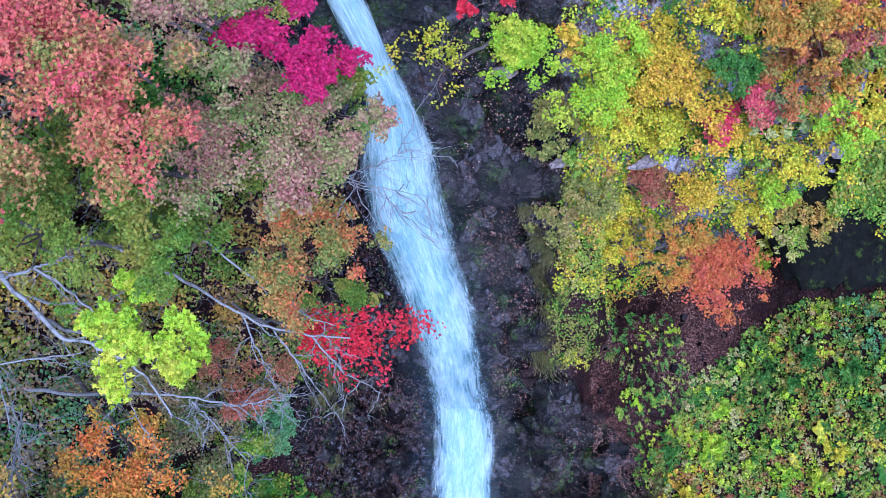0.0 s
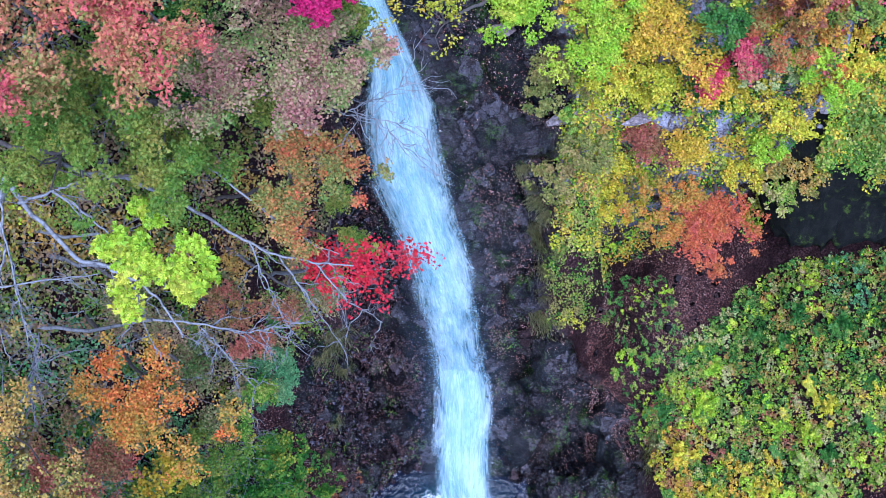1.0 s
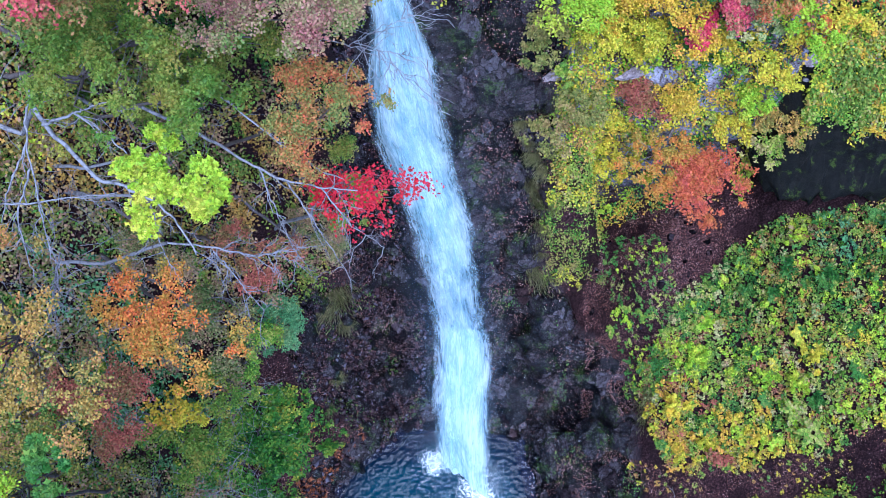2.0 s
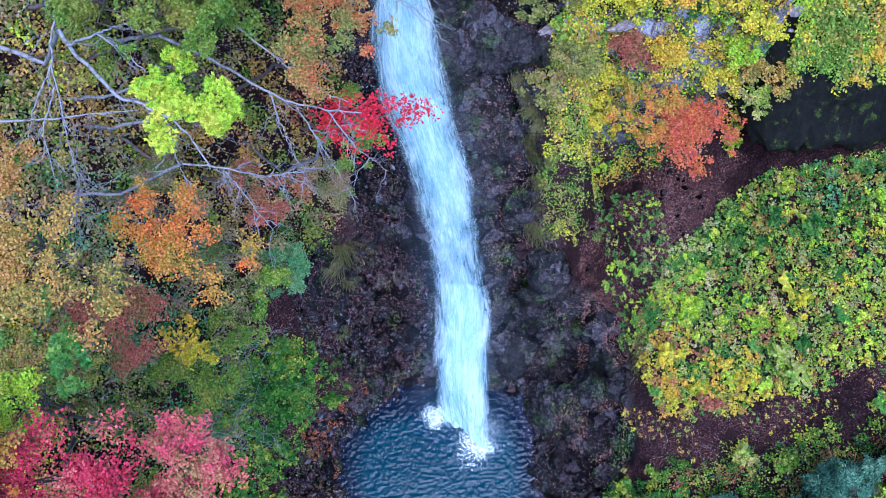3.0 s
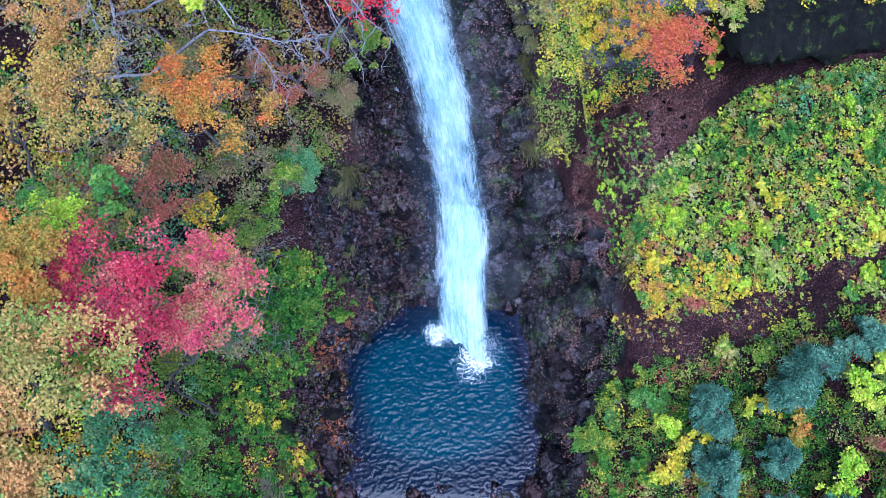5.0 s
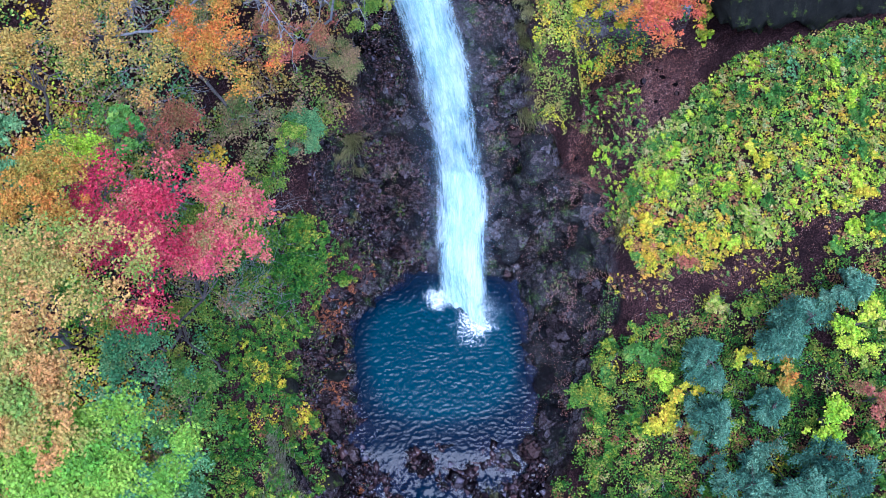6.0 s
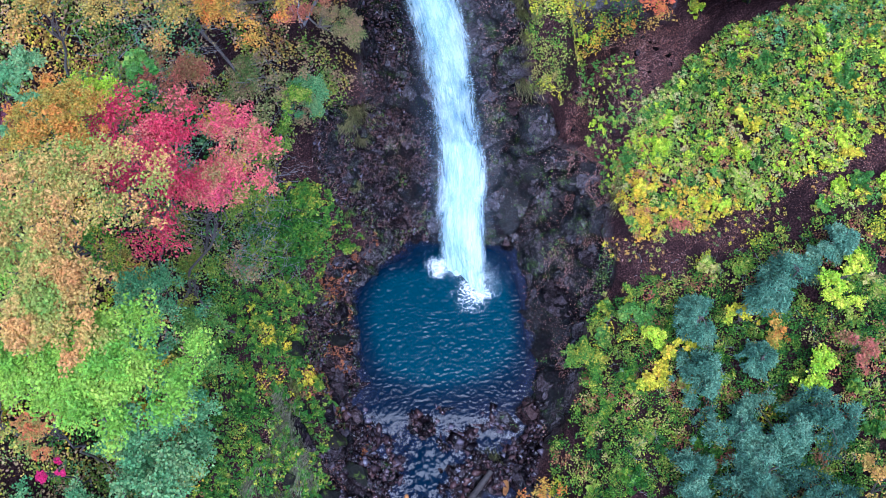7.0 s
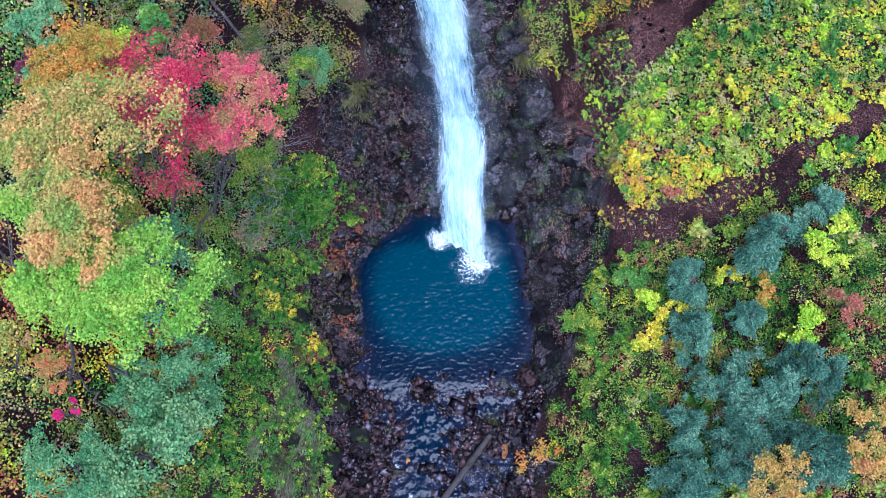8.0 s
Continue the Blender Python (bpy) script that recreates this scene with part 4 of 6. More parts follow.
# chips and small rubble over the wet slopes and the stony shores
def rubble(count, box, size, label, keep):
    x, y = rng.uniform(box[0], box[1], count), rng.uniform(box[2], box[3], count)
    good = (wetness(x, y) > 0.25) & (np.abs(x - fall_axis(y)) > np.where(y > -4.2, 1.55, -1)) & keep(x, y)
    x, y = x[good], y[good]
    n = len(x)
    s = size * np.clip(rng.lognormal(0, 0.55, n), 0.4, 3.2)
    form = np.array([(1, 0, 0), (0, 1, 0), (-1, 0, 0), (0, -1, 0), (0, 0, 1), (0, 0, -0.6)], float)
    turn = rng.uniform(0, 6.283, n)
    squash = rng.uniform(0.5, 1.2, (n, 1, 3)) * np.array([1, 0.8, 0.5])
    v = form[None] * squash + rng.normal(0, 0.22, (n, 6, 3))
    c, d = np.cos(turn)[:, None], np.sin(turn)[:, None]
    v = np.stack([v[..., 0] * c - v[..., 1] * d, v[..., 0] * d + v[..., 1] * c, v[..., 2] + 0.35 * v[..., 0] * rng.normal(0, 1, (n, 1))], -1) * s[:, None, None]
    v += np.stack([x, y, rest_at(x, y) + 0.15 * s], -1)[:, None]
    tri = np.array([(0, 1, 4), (1, 2, 4), (2, 3, 4), (3, 0, 4), (1, 0, 5), (2, 1, 5), (3, 2, 5), (0, 3, 5)])
    f = (np.arange(n)[:, None, None] * 6 + tri).reshape(-1, 3)
    tagged(new("rubble", mesh_of("rubble", v.reshape(-1, 3), f, RUBBLE, True)), label, "rubble", kind="stuff")


def spread_noise(x, y, k, scale):
    return vnoise(np.stack([x * scale, y * scale, x * 0], 1), k)


rubble(22000, (-8, -1.2, -4.2, 12), 0.06, "dark wet rubble on the slope beside the fall", lambda x, y: spread_noise(x, y, 131, 0.6) > -0.55)
rubble(11000, (-9.5, -2.8, -22, -4), 0.085, "wet stones and gravel along the shore", lambda x, y: rest_at(x, y) > -0.35)
rubble(15000, (-5.5, 5.5, -22, -12.6), 0.13, "wet stones and gravel in the stream", lambda x, y: (rest_at(x, y) > -0.5) & (spread_noise(x, y, 135, 0.9) > -0.25))
# pale outcrops on the cliff
for x, y, z, s in ((13.9, 9.5, 17.6, 1.0), (13.0, 9.7, 18.4, 0.6), (15.2, 9.9, 18.4, 0.8), (9.0, 10.0, 18.7, 0.5), (7.5, 10.7, 18.1, 0.7), (3.9, 9.9, 16.0, 0.8), (4.7, 9.8, 16.8, 0.5), (6.6, 9.5, 17.0, 0.6), (1.4, 12.0, 18.9, 0.5)):
    ledge = place_stone("outcrop", PALE[int(x * 10) % 3], x, y, s * 0.75, "pale grey rock breaking out of the cliff", "rock", 0.8, 0.15, z=z)
    ledge.scale = (0.95 * s, 0.6 * s, 0.62 * s)
# overhanging brow above the hollow; its near-black face stands in for the shade there
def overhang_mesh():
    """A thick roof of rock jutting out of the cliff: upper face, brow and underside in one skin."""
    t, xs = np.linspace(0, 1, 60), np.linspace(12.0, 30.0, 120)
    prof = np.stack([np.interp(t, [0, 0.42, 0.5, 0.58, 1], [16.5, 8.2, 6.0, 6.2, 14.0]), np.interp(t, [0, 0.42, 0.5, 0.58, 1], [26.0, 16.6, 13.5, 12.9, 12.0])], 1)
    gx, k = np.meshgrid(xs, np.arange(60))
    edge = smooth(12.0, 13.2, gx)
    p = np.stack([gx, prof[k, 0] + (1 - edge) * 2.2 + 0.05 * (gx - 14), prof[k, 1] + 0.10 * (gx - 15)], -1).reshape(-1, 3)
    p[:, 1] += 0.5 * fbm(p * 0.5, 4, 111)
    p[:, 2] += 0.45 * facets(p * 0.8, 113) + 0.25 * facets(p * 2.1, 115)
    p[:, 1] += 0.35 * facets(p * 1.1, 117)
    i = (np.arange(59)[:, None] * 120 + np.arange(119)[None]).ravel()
    return mesh_of("overhang", p, np.stack([i, i + 1, i + 121, i + 120], 1), SHADED_MOSS_STONE, True)


tagged(new("rock_overhang", overhang_mesh()), "mossy rock overhang, its dark colour standing for the hollow's shade", "rock", kind="structure")
# fallen log
log = tagged(new("fallen_log"), "wet fallen tree trunk lying across stream stones", "log")
child("trunk", wood_mesh("log_trunk", [(bent((0.0, -20.4, 0.1), (2.75, -16.5, 0.65), 9, 0.0, 0.003), 0.20, 0.16)], LOG_WOOD, 10), log)
child("branch_stub", wood_mesh("log_stub", [(bent((1.4, -18.3, 0.55), (2.0, -18.2, 1.0), 4), 0.07, 0.03)], LOG_WOOD, 6), log)


# ---- trees ----
def crown_leaves(centre, r, deep, count, size, pads, tilt, rr, flat=0.22):
    """Leaf places in flat sprays set along spreading arms, with gaps and a ragged outline."""
    k = pads
    arms = max(5, pads // 6)
    turn, reach = rr.uniform(0, 2 * math.pi, arms), rr.uniform(0.65, 1.3, arms)
    arm = rr.integers(0, arms, k)
    d = np.sqrt(rr.random(k)) * reach[arm]
    a = turn[arm] + rr.normal(0, 0.30, k)
    px, py = np.cos(a) * d * r, np.sin(a) * d * r
    pz = deep * (1 - (d / 1.2) ** 2) * rr.uniform(0.3, 1.0, k) - deep * 0.5
    pr = r * rr.uniform(0.09, 0.25, k)
    which = rr.choice(k, count, p=pr ** 2 / (pr ** 2).sum())
    b, e = rr.uniform(0, 2 * math.pi, count), rr.random(count) ** 0.6
    lobes = 1 + 0.4 * np.sin(b * 3 + which) + 0.25 * np.sin(b * 5 + which * 2.1)
    ox, oy = np.cos(b) * e * pr[which] * lobes, np.sin(b) * e * pr[which] * lobes
    oz = rr.normal(0, flat, count) * pr[which] - 0.3 * e ** 2 * pr[which]
    p = np.stack([px[which] + ox, py[which] + oy, pz[which] + oz], 1) + np.asarray(centre)
    n = np.stack([rr.normal(0, tilt, count) + 0.5 * ox / r, rr.normal(0, tilt, count) + 0.5 * oy / r, np.ones(count)], 1)
    tone = rr.random(k)[which]
    return p, n, size * rr.uniform(0.65, 1.3, count), np.stack([px, py, pz], 1) + np.asarray(centre), tone


def tree(name, x, y, z, r, root, palette, label, size=0.13, shape="oval", count=5200, pads=34, deep=None, bark=None, seed=1, tilt=0.45, category="tree", limbs=9):
    """A broad-leaved tree: its crown round (x, y, z), its trunk from the ground at root."""
    rr = np.random.default_rng(seed * 101 + 5)
    deep = deep or r * 0.9
    p, n, s, pads_at, tone = crown_leaves((x, y, z - deep * 0.3), r, deep, count, size, pads, tilt, rr)
    top = tagged(new(name), label, category)
    top.location = (root[0], root[1], rest_at(*root) - 0.1)
    base = np.array(top.location)
    fork = np.array([x, y, z - deep * 0.9]) * 0.8 + base * 0.2
    bark = bark or BARK_DARK
    trunk = child("trunk", wood_mesh(name + "_trunk", [(bent(base, fork, 7, 0.0, 0.012, rr) - base, 0.035 + 0.028 * r, 0.02 + 0.016 * r)], bark), top)
    for q in pads_at[rr.permutation(len(pads_at))[:limbs]]:
        child("limb", wood_mesh(name + "_limb", [(bent(fork, q, 5, 0.04, 0.06, rr) - base, 0.014 + 0.009 * r, 0.006)], bark), trunk)
    child("crown", leaf_mesh(name + "_crown", p - base, n, s, palette, shape, r=rr, tone=tone), top)
    return top


def bare_branches(name, runs, label, bark, twigs=60, reach=1.6, seed=3, drop=0.25):
    """A leafless spreading tree: runs are (radius, points); thin twigs stand off them."""
    rr = np.random.default_rng(seed)
    top = tagged(new(name), label, "tree")
    base = np.array(runs[0][1][0], float)
    top.location = base
    limbs = []
    for k, (radius, pts) in enumerate(runs):
        pts = np.array(pts, float)
        t = np.linspace(0, len(pts) - 1, len(pts) * 5)
        line = np.stack([np.interp(t, range(len(pts)), pts[:, c]) for c in range(3)], 1)
        line[1:-1] += rr.normal(size=(len(line) - 2, 3)) * 0.018
        limbs.append(child("trunk" if k == 0 else "branch", wood_mesh(name + "_branch", [(line - base, radius * 0.5, radius * (0.36 if k == 0 else 0.18))], bark, 7), top))
    sprays = [[] for _ in runs]
    for _ in range(twigs):
        which = rr.integers(1, len(runs))
        lines, pts = sprays[which], np.array(runs[which][1], float)
        k = rr.integers(0, len(pts) - 1)
        a = pts[k] + (pts[k + 1] - pts[k]) * rr.random()
        go = unit(pts[k + 1] - pts[k]) * 0.7 + rr.normal(size=3) * np.array([0.8, 0.8, 0.35]) - np.array([0, 0.35, drop])
        b = a + unit(go) * reach * rr.uniform(0.35, 1.0)
        line = bent(a, b, 6, 0.05, 0.05, rr)
        lines.append((line - base, 0.016, 0.004))
        for _ in range(3):
            m = line[rr.integers(1, 5)]
            lines.append((bent(m, m + unit(go + rr.normal(size=3) * 0.7) * reach * rr.uniform(0.15, 0.45), 4, 0, 0.06, rr) - base, 0.008, 0.003))
    for limb, lines in zip(limbs, sprays):
        if lines:
            tagged(child("twig_spray", wood_mesh(name + "_twigs", lines, bark, 4), limb), kind="stuff")
    return top


def conifer(x, y, z, r, seed, label="blue-green conifer with feathery drooping sprays"):
    """Tiers of drooping limbs with flat needle sprays, from above a ragged star."""
    rr = np.random.default_rng(seed)
    top = tagged(new("conifer"), label, "conifer", "conifers on the slope")
    foot = rest_at(x, y) - 0.2
    top.location = (x, y, foot)
    h = z - foot
    trunk = child("trunk", wood_mesh("conifer_trunk", [(np.array([(0, 0, 0), (0.05, 0, h * 0.5), (0, 0.03, h)]), 0.14, 0.02)], BARK_DARK, 6), top)
    p, n, s, pads_at, tone = crown_leaves((0, 0, h - r * 0.9), r * 0.82, r * 2.0, 11000, 0.14, 70, 0.8, rr, 0.5)
    for q in pads_at[:10]:
        child("limb", wood_mesh("conifer_limb", [(bent((0, 0, min(q[2] + 0.3, h - 0.3)), q, 5, 0.05, 0.03, rr), 0.025, 0.006)], BARK_DARK, 5), trunk)
    near = pads_at[np.argmin(((p[:, None, :2] - pads_at[None, :, :2]) ** 2).sum(-1), axis=1)]
    away = (p - near) * np.array([1, 1, 0.2]) + 0.25 * p * np.array([1, 1, 0]) / r + rr.normal(0, 0.22, p.shape)
    child("crown", leaf_mesh("conifer_crown", p, n, s, NEEDLE, "needle", heading=away, r=rr, tone=tone), top)
    return top


tree("maple", -7.85, 4.2, 35.0, 2.2, (-13.5, 8.0), CORAL, "tall maple with coral pink and green leaves", 0.075, "lobed", 16000, 72, 1.6, seed=1)
tree("maple", -9.6, 4.6, 34.2, 2.3, (-14.5, 7.0), CORAL, "tall maple with coral pink and green leaves", 0.075, "lobed", 10933, 46, 1.6, seed=2)
tree("maple", -5.6, 6.6, 33.2, 1.7, (-12.0, 10.0), MAUVE, "maple with dusty pink and olive leaves", 0.069, "lobed", 7569, 36, 1.2, seed=3)
tree("maple", -4.0, 6.2, 32.2, 1.25, (-9.5, 10.5), MAGENTA, "maple with vivid magenta leaves", 0.069, "lobed", 7148, 30, 0.9, seed=4)
tree("maple", -4.7, 4.0, 31.0, 2.01, (-10.5, 6.5), MAUVE, "maple with dusty pink and olive leaves", 0.076, "oval", 15171, 57, 1.1, seed=5)
tree("maple", -2.75, 5.3, 30.6, 1.15, (-7.5, 8.5), MAUVE, "maple with dusty pink and olive leaves leaning over the fall", 0.076, "oval", 6003, 30, 0.9, seed=6)
tree("small_tree", -3.2, 6.4, 29.5, 1.2, (-8.2, 10.0), OLIVE, "small tree with olive green leaves over the fall", 0.076, "oval", 5001, 26, 0.9, seed=7)
tree("small_tree", -8.4, 2.7, 31.0, 1.7, (-13.0, 4.5), OLIVE, "tree with olive green and yellowing leaves", 0.069, "lobed", 8830, 40, 1.2, seed=8)
tree("small_tree", -6.7, 2.9, 29.6, 1.2, (-12.0, 4.0), OLIVE, "tree with olive green and yellowing leaves", 0.069, "lobed", 5466, 26, 1.0, seed=9)
tree("maple", -3.75, 3.1, 28.0, 1.49, (-8.5, 5.5), FLAME, "maple turning orange and red over olive", 0.076, "oval", 9320, 52, 1.1, seed=10)
tree("maple", -2.5, 2.1, 26.0, 1.5, (-7.5, 4.0), SCARLET, "maple branch with sparse scarlet leaves", 0.075, "lobed", 1500, 44, 0.9, BARK_PALE, seed=11)
tree("maple", -7.95, 1.5, 28.0, 0.85, (-12.6, 2.9), LIME, "maple with bright lime green leaves on pale limbs", 0.125, "lobed", 1500, 30, 0.7, BARK_PALE, seed=12)
tree("maple", -6.95, 0.65, 27.9, 1.15, (-12.4, 2.4), LIME, "maple with bright lime yellow leaves on pale limbs", 0.125, "lobed", 2400, 44, 0.7, BARK_PALE, seed=131)
tree("maple", -7.80, -1.85, 25.60, 1.88, (-12.0, 1.0), ORANGE, "maple with glowing orange leaves", 0.076, "oval", 6903, 40, 1.0, seed=13)
tree("small_tree", -10.31, -3.61, 29.00, 1.87, (-14.5, -0.5), TAN, "tree with faded tan and yellow leaves", 0.076, "oval", 6162, 57, 1.4, seed=14)
tree("small_tree", -11.8, -0.8, 28.0, 1.60, (-15.5, 1.0), TAN, "tree with faded tan and yellow leaves", 0.076, "oval", 3500, 36, 1.4, seed=15)
tree("small_tree", -10.17, -4.30, 22.50, 1.75, (-13.0, -3.0), RUSSET, "small tree with russet brown leaves", 0.074, "oval", 8004, 34, 1.0, seed=16)
tree("small_tree", -10.1, -6.2, 27.0, 0.75, (-14.5, -5.0), GREEN, "sapling with broad fresh green leaves", 0.156, "lobed", 609, 14, 0.6, seed=17)
tree("maple", -10.95, -9.42, 30.00, 1.50, (-16.0, -7.0), ORANGE, "maple with amber and yellow leaves", 0.062, "lobed", 10658, 52, 1.1, seed=18)
tree("maple", -9.15, -9.41, 28.90, 1.84, (-14.5, -7.0), CRIMSON, "maple with crimson leaves", 0.066, "lobed", 7200, 96, 1.1, seed=19)
tree("maple", -6.46, -8.85, 27.40, 1.46, (-12.5, -6.5), ROSE, "maple with rose pink leaves", 0.066, "lobed", 5200, 69, 1.0, seed=20)
tree("maple", -6.73, -10.78, 26.90, 1.51, (-13.5, -9.5), ROSE, "maple with rose pink leaves", 0.066, "lobed", 4600, 69, 1.0, seed=21)
tree("maple", -9.33, -13.13, 32.40, 2.20, (-16.0, -12.0), PEACH, "tall maple with peach and pale green leaves", 0.069, "lobed", 13295, 105, 1.3, seed=22)
tree("maple", -9.90, -15.29, 32.60, 1.70, (-17.0, -13.5), PEACH, "tall maple with peach and pale green leaves", 0.069, "lobed", 12362, 57, 1.3, seed=23)
tree("maple", -7.95, -16.70, 31.40, 2.05, (-15.5, -16.0), SPRING, "tall maple with light green leaves", 0.075, "lobed", 15511, 105, 1.3, seed=24)
tree("maple", -10.11, -16.66, 30.90, 1.60, (-16.5, -16.5), SPRING, "tall maple with light green leaves", 0.075, "lobed", 7569, 44, 1.2, seed=25)
tree("round_tree", -13.0, -19.4, 14.6, 3.1, (-14.0, -19.6), TEAL, "dense tree with blue-green leaves", 0.142, "oval", 10350, 60, 2.0, seed=26)
tree("round_tree", -13.0, -16.8, 12.6, 2.2, (-14.2, -16.8), TEAL, "dense tree with blue-green leaves", 0.142, "oval", 5979, 44, 1.6, seed=27)
tree("small_tree", -12.79, -17.48, 22.90, 1.00, (-15.5, -17.5), FLAME, "small maple turning orange and red over olive", 0.062, "lobed", 2312, 20, 0.7, seed=28)
tree("small_tree", -13.8, -18.6, 20.0, 0.55, (-15.8, -18.6), MAGENTA, "sapling with vivid magenta leaves", 0.062, "lobed", 883, 10, 0.4, seed=29)
tree("small_tree", -12.4, -8.2, 30.0, 1.2, (-17.0, -8.0), TEAL, "tree with blue-green leaves", 0.075, "lobed", 3994, 26, 0.8, seed=30)
tree("small_tree", -12.8, -8.9, 28.6, 0.9, (-17.0, -9.4), PLUM, "small tree with dark plum leaves", 0.076, "oval", 2833, 20, 0.7, seed=31)
tree("tall_shrub", -9.2, -0.3, 14.8, 2.20, (-11.2, 1.0), DUSK, "tall shrub with faded mauve-brown leaves", 0.104, "oval", 8049, 50, 1.6, seed=32)
tree("tall_shrub", -7.2, -0.3, 13.6, 1.3, (-9.6, 1.2), TEAL, "shrub with blue-green leaves hanging off the bank", 0.076, "oval", 8669, 36, 1.2, seed=33)
tree("tall_shrub", -6.1, 3.3, 13.8, 1.6, (-8.4, 4.2), DUSK, "tall shrub with faded mauve-brown leaves", 0.076, "oval", 8337, 36, 1.3, seed=34)
tree("tall_shrub", -10.4, -4.6, 13.2, 1.8, (-12.6, -3.8), OLIVE, "shrub with olive green and yellowing leaves", 0.104, "oval", 5979, 40, 1.3, seed=35)
tree("tall_shrub", -4.2, 4.6, 18.0, 1.4, (-6.6, 5.8), OLIVE, "shrub with olive green leaves clinging to the cliff", 0.076, "oval", 6336, 30, 1.1, seed=36)
tree("tall_shrub", -8.7, -3.2, 6.4, 1.9, (-9.2, -2.9), BANK, "dense bush with bright green and yellow leaves", 0.145, "oval", 3900, 46, 1.5, seed=37)
tree("tall_shrub", -9.4, -5.3, 6.1, 2.3, (-10.0, -5.0), BANK, "dense bush with bright green and yellow leaves", 0.145, "oval", 4400, 50, 1.6, seed=38)
tree("tall_shrub", -7.9, -3.9, 5.2, 1.4, (-8.6, -3.6), BANK, "dense bush with bright green and yellow leaves", 0.145, "oval", 2400, 32, 1.1, seed=39)
tree("tall_shrub", -9.8, 1.6, 20.5, 1.70, (-12.0, 2.6), DUSK, "tall shrub with faded mauve-brown leaves", 0.076, "oval", 7003, 36, 1.3, seed=40)
tree("tall_shrub", -7.0, 1.2, 20.5, 1.5, (-9.8, 2.6), RUSSET, "shrub with russet leaves on the cliff", 0.076, "oval", 5001, 30, 1.1, seed=41)
tree("tall_shrub", -12.4, -6.8, 23.5, 1.80, (-14.4, -6.2), MIXED, "tall shrub with green, yellow and tan leaves", 0.076, "oval", 7670, 40, 1.4, seed=42)

tree("small_tree", -14.6, -20.2, 17.0, 1.8, (-16.4, -20.4), TEAL, "tree with blue-green leaves", 0.10, "oval", 3800, 40, 1.4, seed=43)
tree("small_tree", -16.0, -17.0, 21.5, 1.8, (-17.2, -17.0), MIXED, "tree with green, yellow and tan leaves", 0.10, "oval", 3400, 40, 1.4, seed=44)
tree("small_tree", -13.2, -11.0, 27.0, 1.6, (-15.6, -10.8), GOLD, "tree with amber leaves", 0.072, "lobed", 3770, 36, 1.2, seed=45)
tree("small_tree", -13.6, -14.6, 28.0, 1.8, (-16.4, -14.6), SPRING, "tree with light green leaves", 0.072, "lobed", 4350, 36, 1.2, seed=46)
tree("small_tree", -11.2, -13.8, 22.0, 1.6, (-14.6, -13.6), TEAL, "tree with blue-green leaves", 0.11, "oval", 3000, 36, 1.2, seed=47)
tree("small_tree", -13.0, -4.2, 27.5, 1.60, (-15.6, -4.0), TAN, "tree with faded tan and yellow leaves", 0.10, "oval", 2400, 36, 1.2, seed=48)

tree("maple", -8.64, -10.92, 27.40, 1.62, (-14.0, -9.4), CRIMSON, "maple with crimson leaves", 0.064, "lobed", 2340, 69, 1.0, seed=49)


tree("small_tree", -10.3, 4.3, 26.5, 1.9, (-13.5, 6.0), OLIVE, "tree with olive green and yellowing leaves", 0.08, "lobed", 4200, 44, 1.2, seed=121)
tree("small_tree", -7.5, 7.4, 26.5, 1.7, (-10.0, 9.0), DEEP, "dark green tree behind bare twigs", 0.10, "oval", 3600, 40, 1.2, seed=122)
tree("small_tree", -3.5, 6.8, 28.6, 1.2, (-8.4, 9.8), OLIVE, "small tree with olive green leaves over the fall", 0.08, "oval", 3000, 34, 0.9, seed=123)
tree("small_tree", -6.6, 4.8, 27.6, 1.9, (-11.0, 7.0), OLIVE, "tree with olive green and yellowing leaves", 0.08, "lobed", 4200, 44, 1.2, seed=124)
tree("small_tree", -9.9, 6.6, 28.0, 2.0, (-13.8, 8.4), OLIVE, "tree with olive green and yellowing leaves", 0.08, "lobed", 4200, 44, 1.2, seed=125)
tree("small_tree", -6.0, 9.0, 27.0, 1.8, (-9.6, 11.0), MIXED, "tree with green, yellow and tan leaves", 0.09, "oval", 3600, 40, 1.2, seed=126)

tree("small_tree", -11.42, -7.22, 27.0, 1.10, (-13.4, -6.6), LIME, "tree with lime yellow leaves", 0.080, "oval", 2200, 36, 0.9, seed=141)
tree("small_tree", -10.29, -4.19, 13.5, 0.95, (-12.3, -3.6), YELLOW, "bush with golden yellow leaves", 0.110, "oval", 1300, 36, 0.9, seed=142)
tree("small_tree", -9.49, -4.07, 19.0, 0.75, (-11.5, -3.5), AMBER, "sparse small tree with amber leaves", 0.120, "oval", 420, 36, 0.9, seed=143)
tree("small_tree", -13.19, -5.01, 23.0, 1.30, (-15.2, -4.4), GREEN, "small tree with fresh green leaves", 0.100, "oval", 2200, 36, 0.9, seed=144)
tree("small_tree", -8.58, -2.44, 14.0, 1.30, (-10.6, -1.8), OLIVE, "shrub with olive green leaves", 0.090, "oval", 2400, 36, 0.9, seed=145)
tree("small_tree", -7.53, -1.48, 15.0, 1.10, (-9.5, -0.9), HERB, "shrub with yellow-green leaves", 0.090, "oval", 1900, 36, 0.9, seed=146)
tree("small_tree", -10.4, -12.2, 21.5, 1.5, (-13.8, -12.0), TEAL, "tree with blue-green leaves", 0.10, "oval", 3000, 40, 1.2, seed=132)
tree("small_tree", -10.0, -13.3, 16.5, 1.6, (-12.6, -13.2), GREEN, "small tree with fresh green leaves", 0.10, "oval", 3000, 40, 1.2, seed=133)
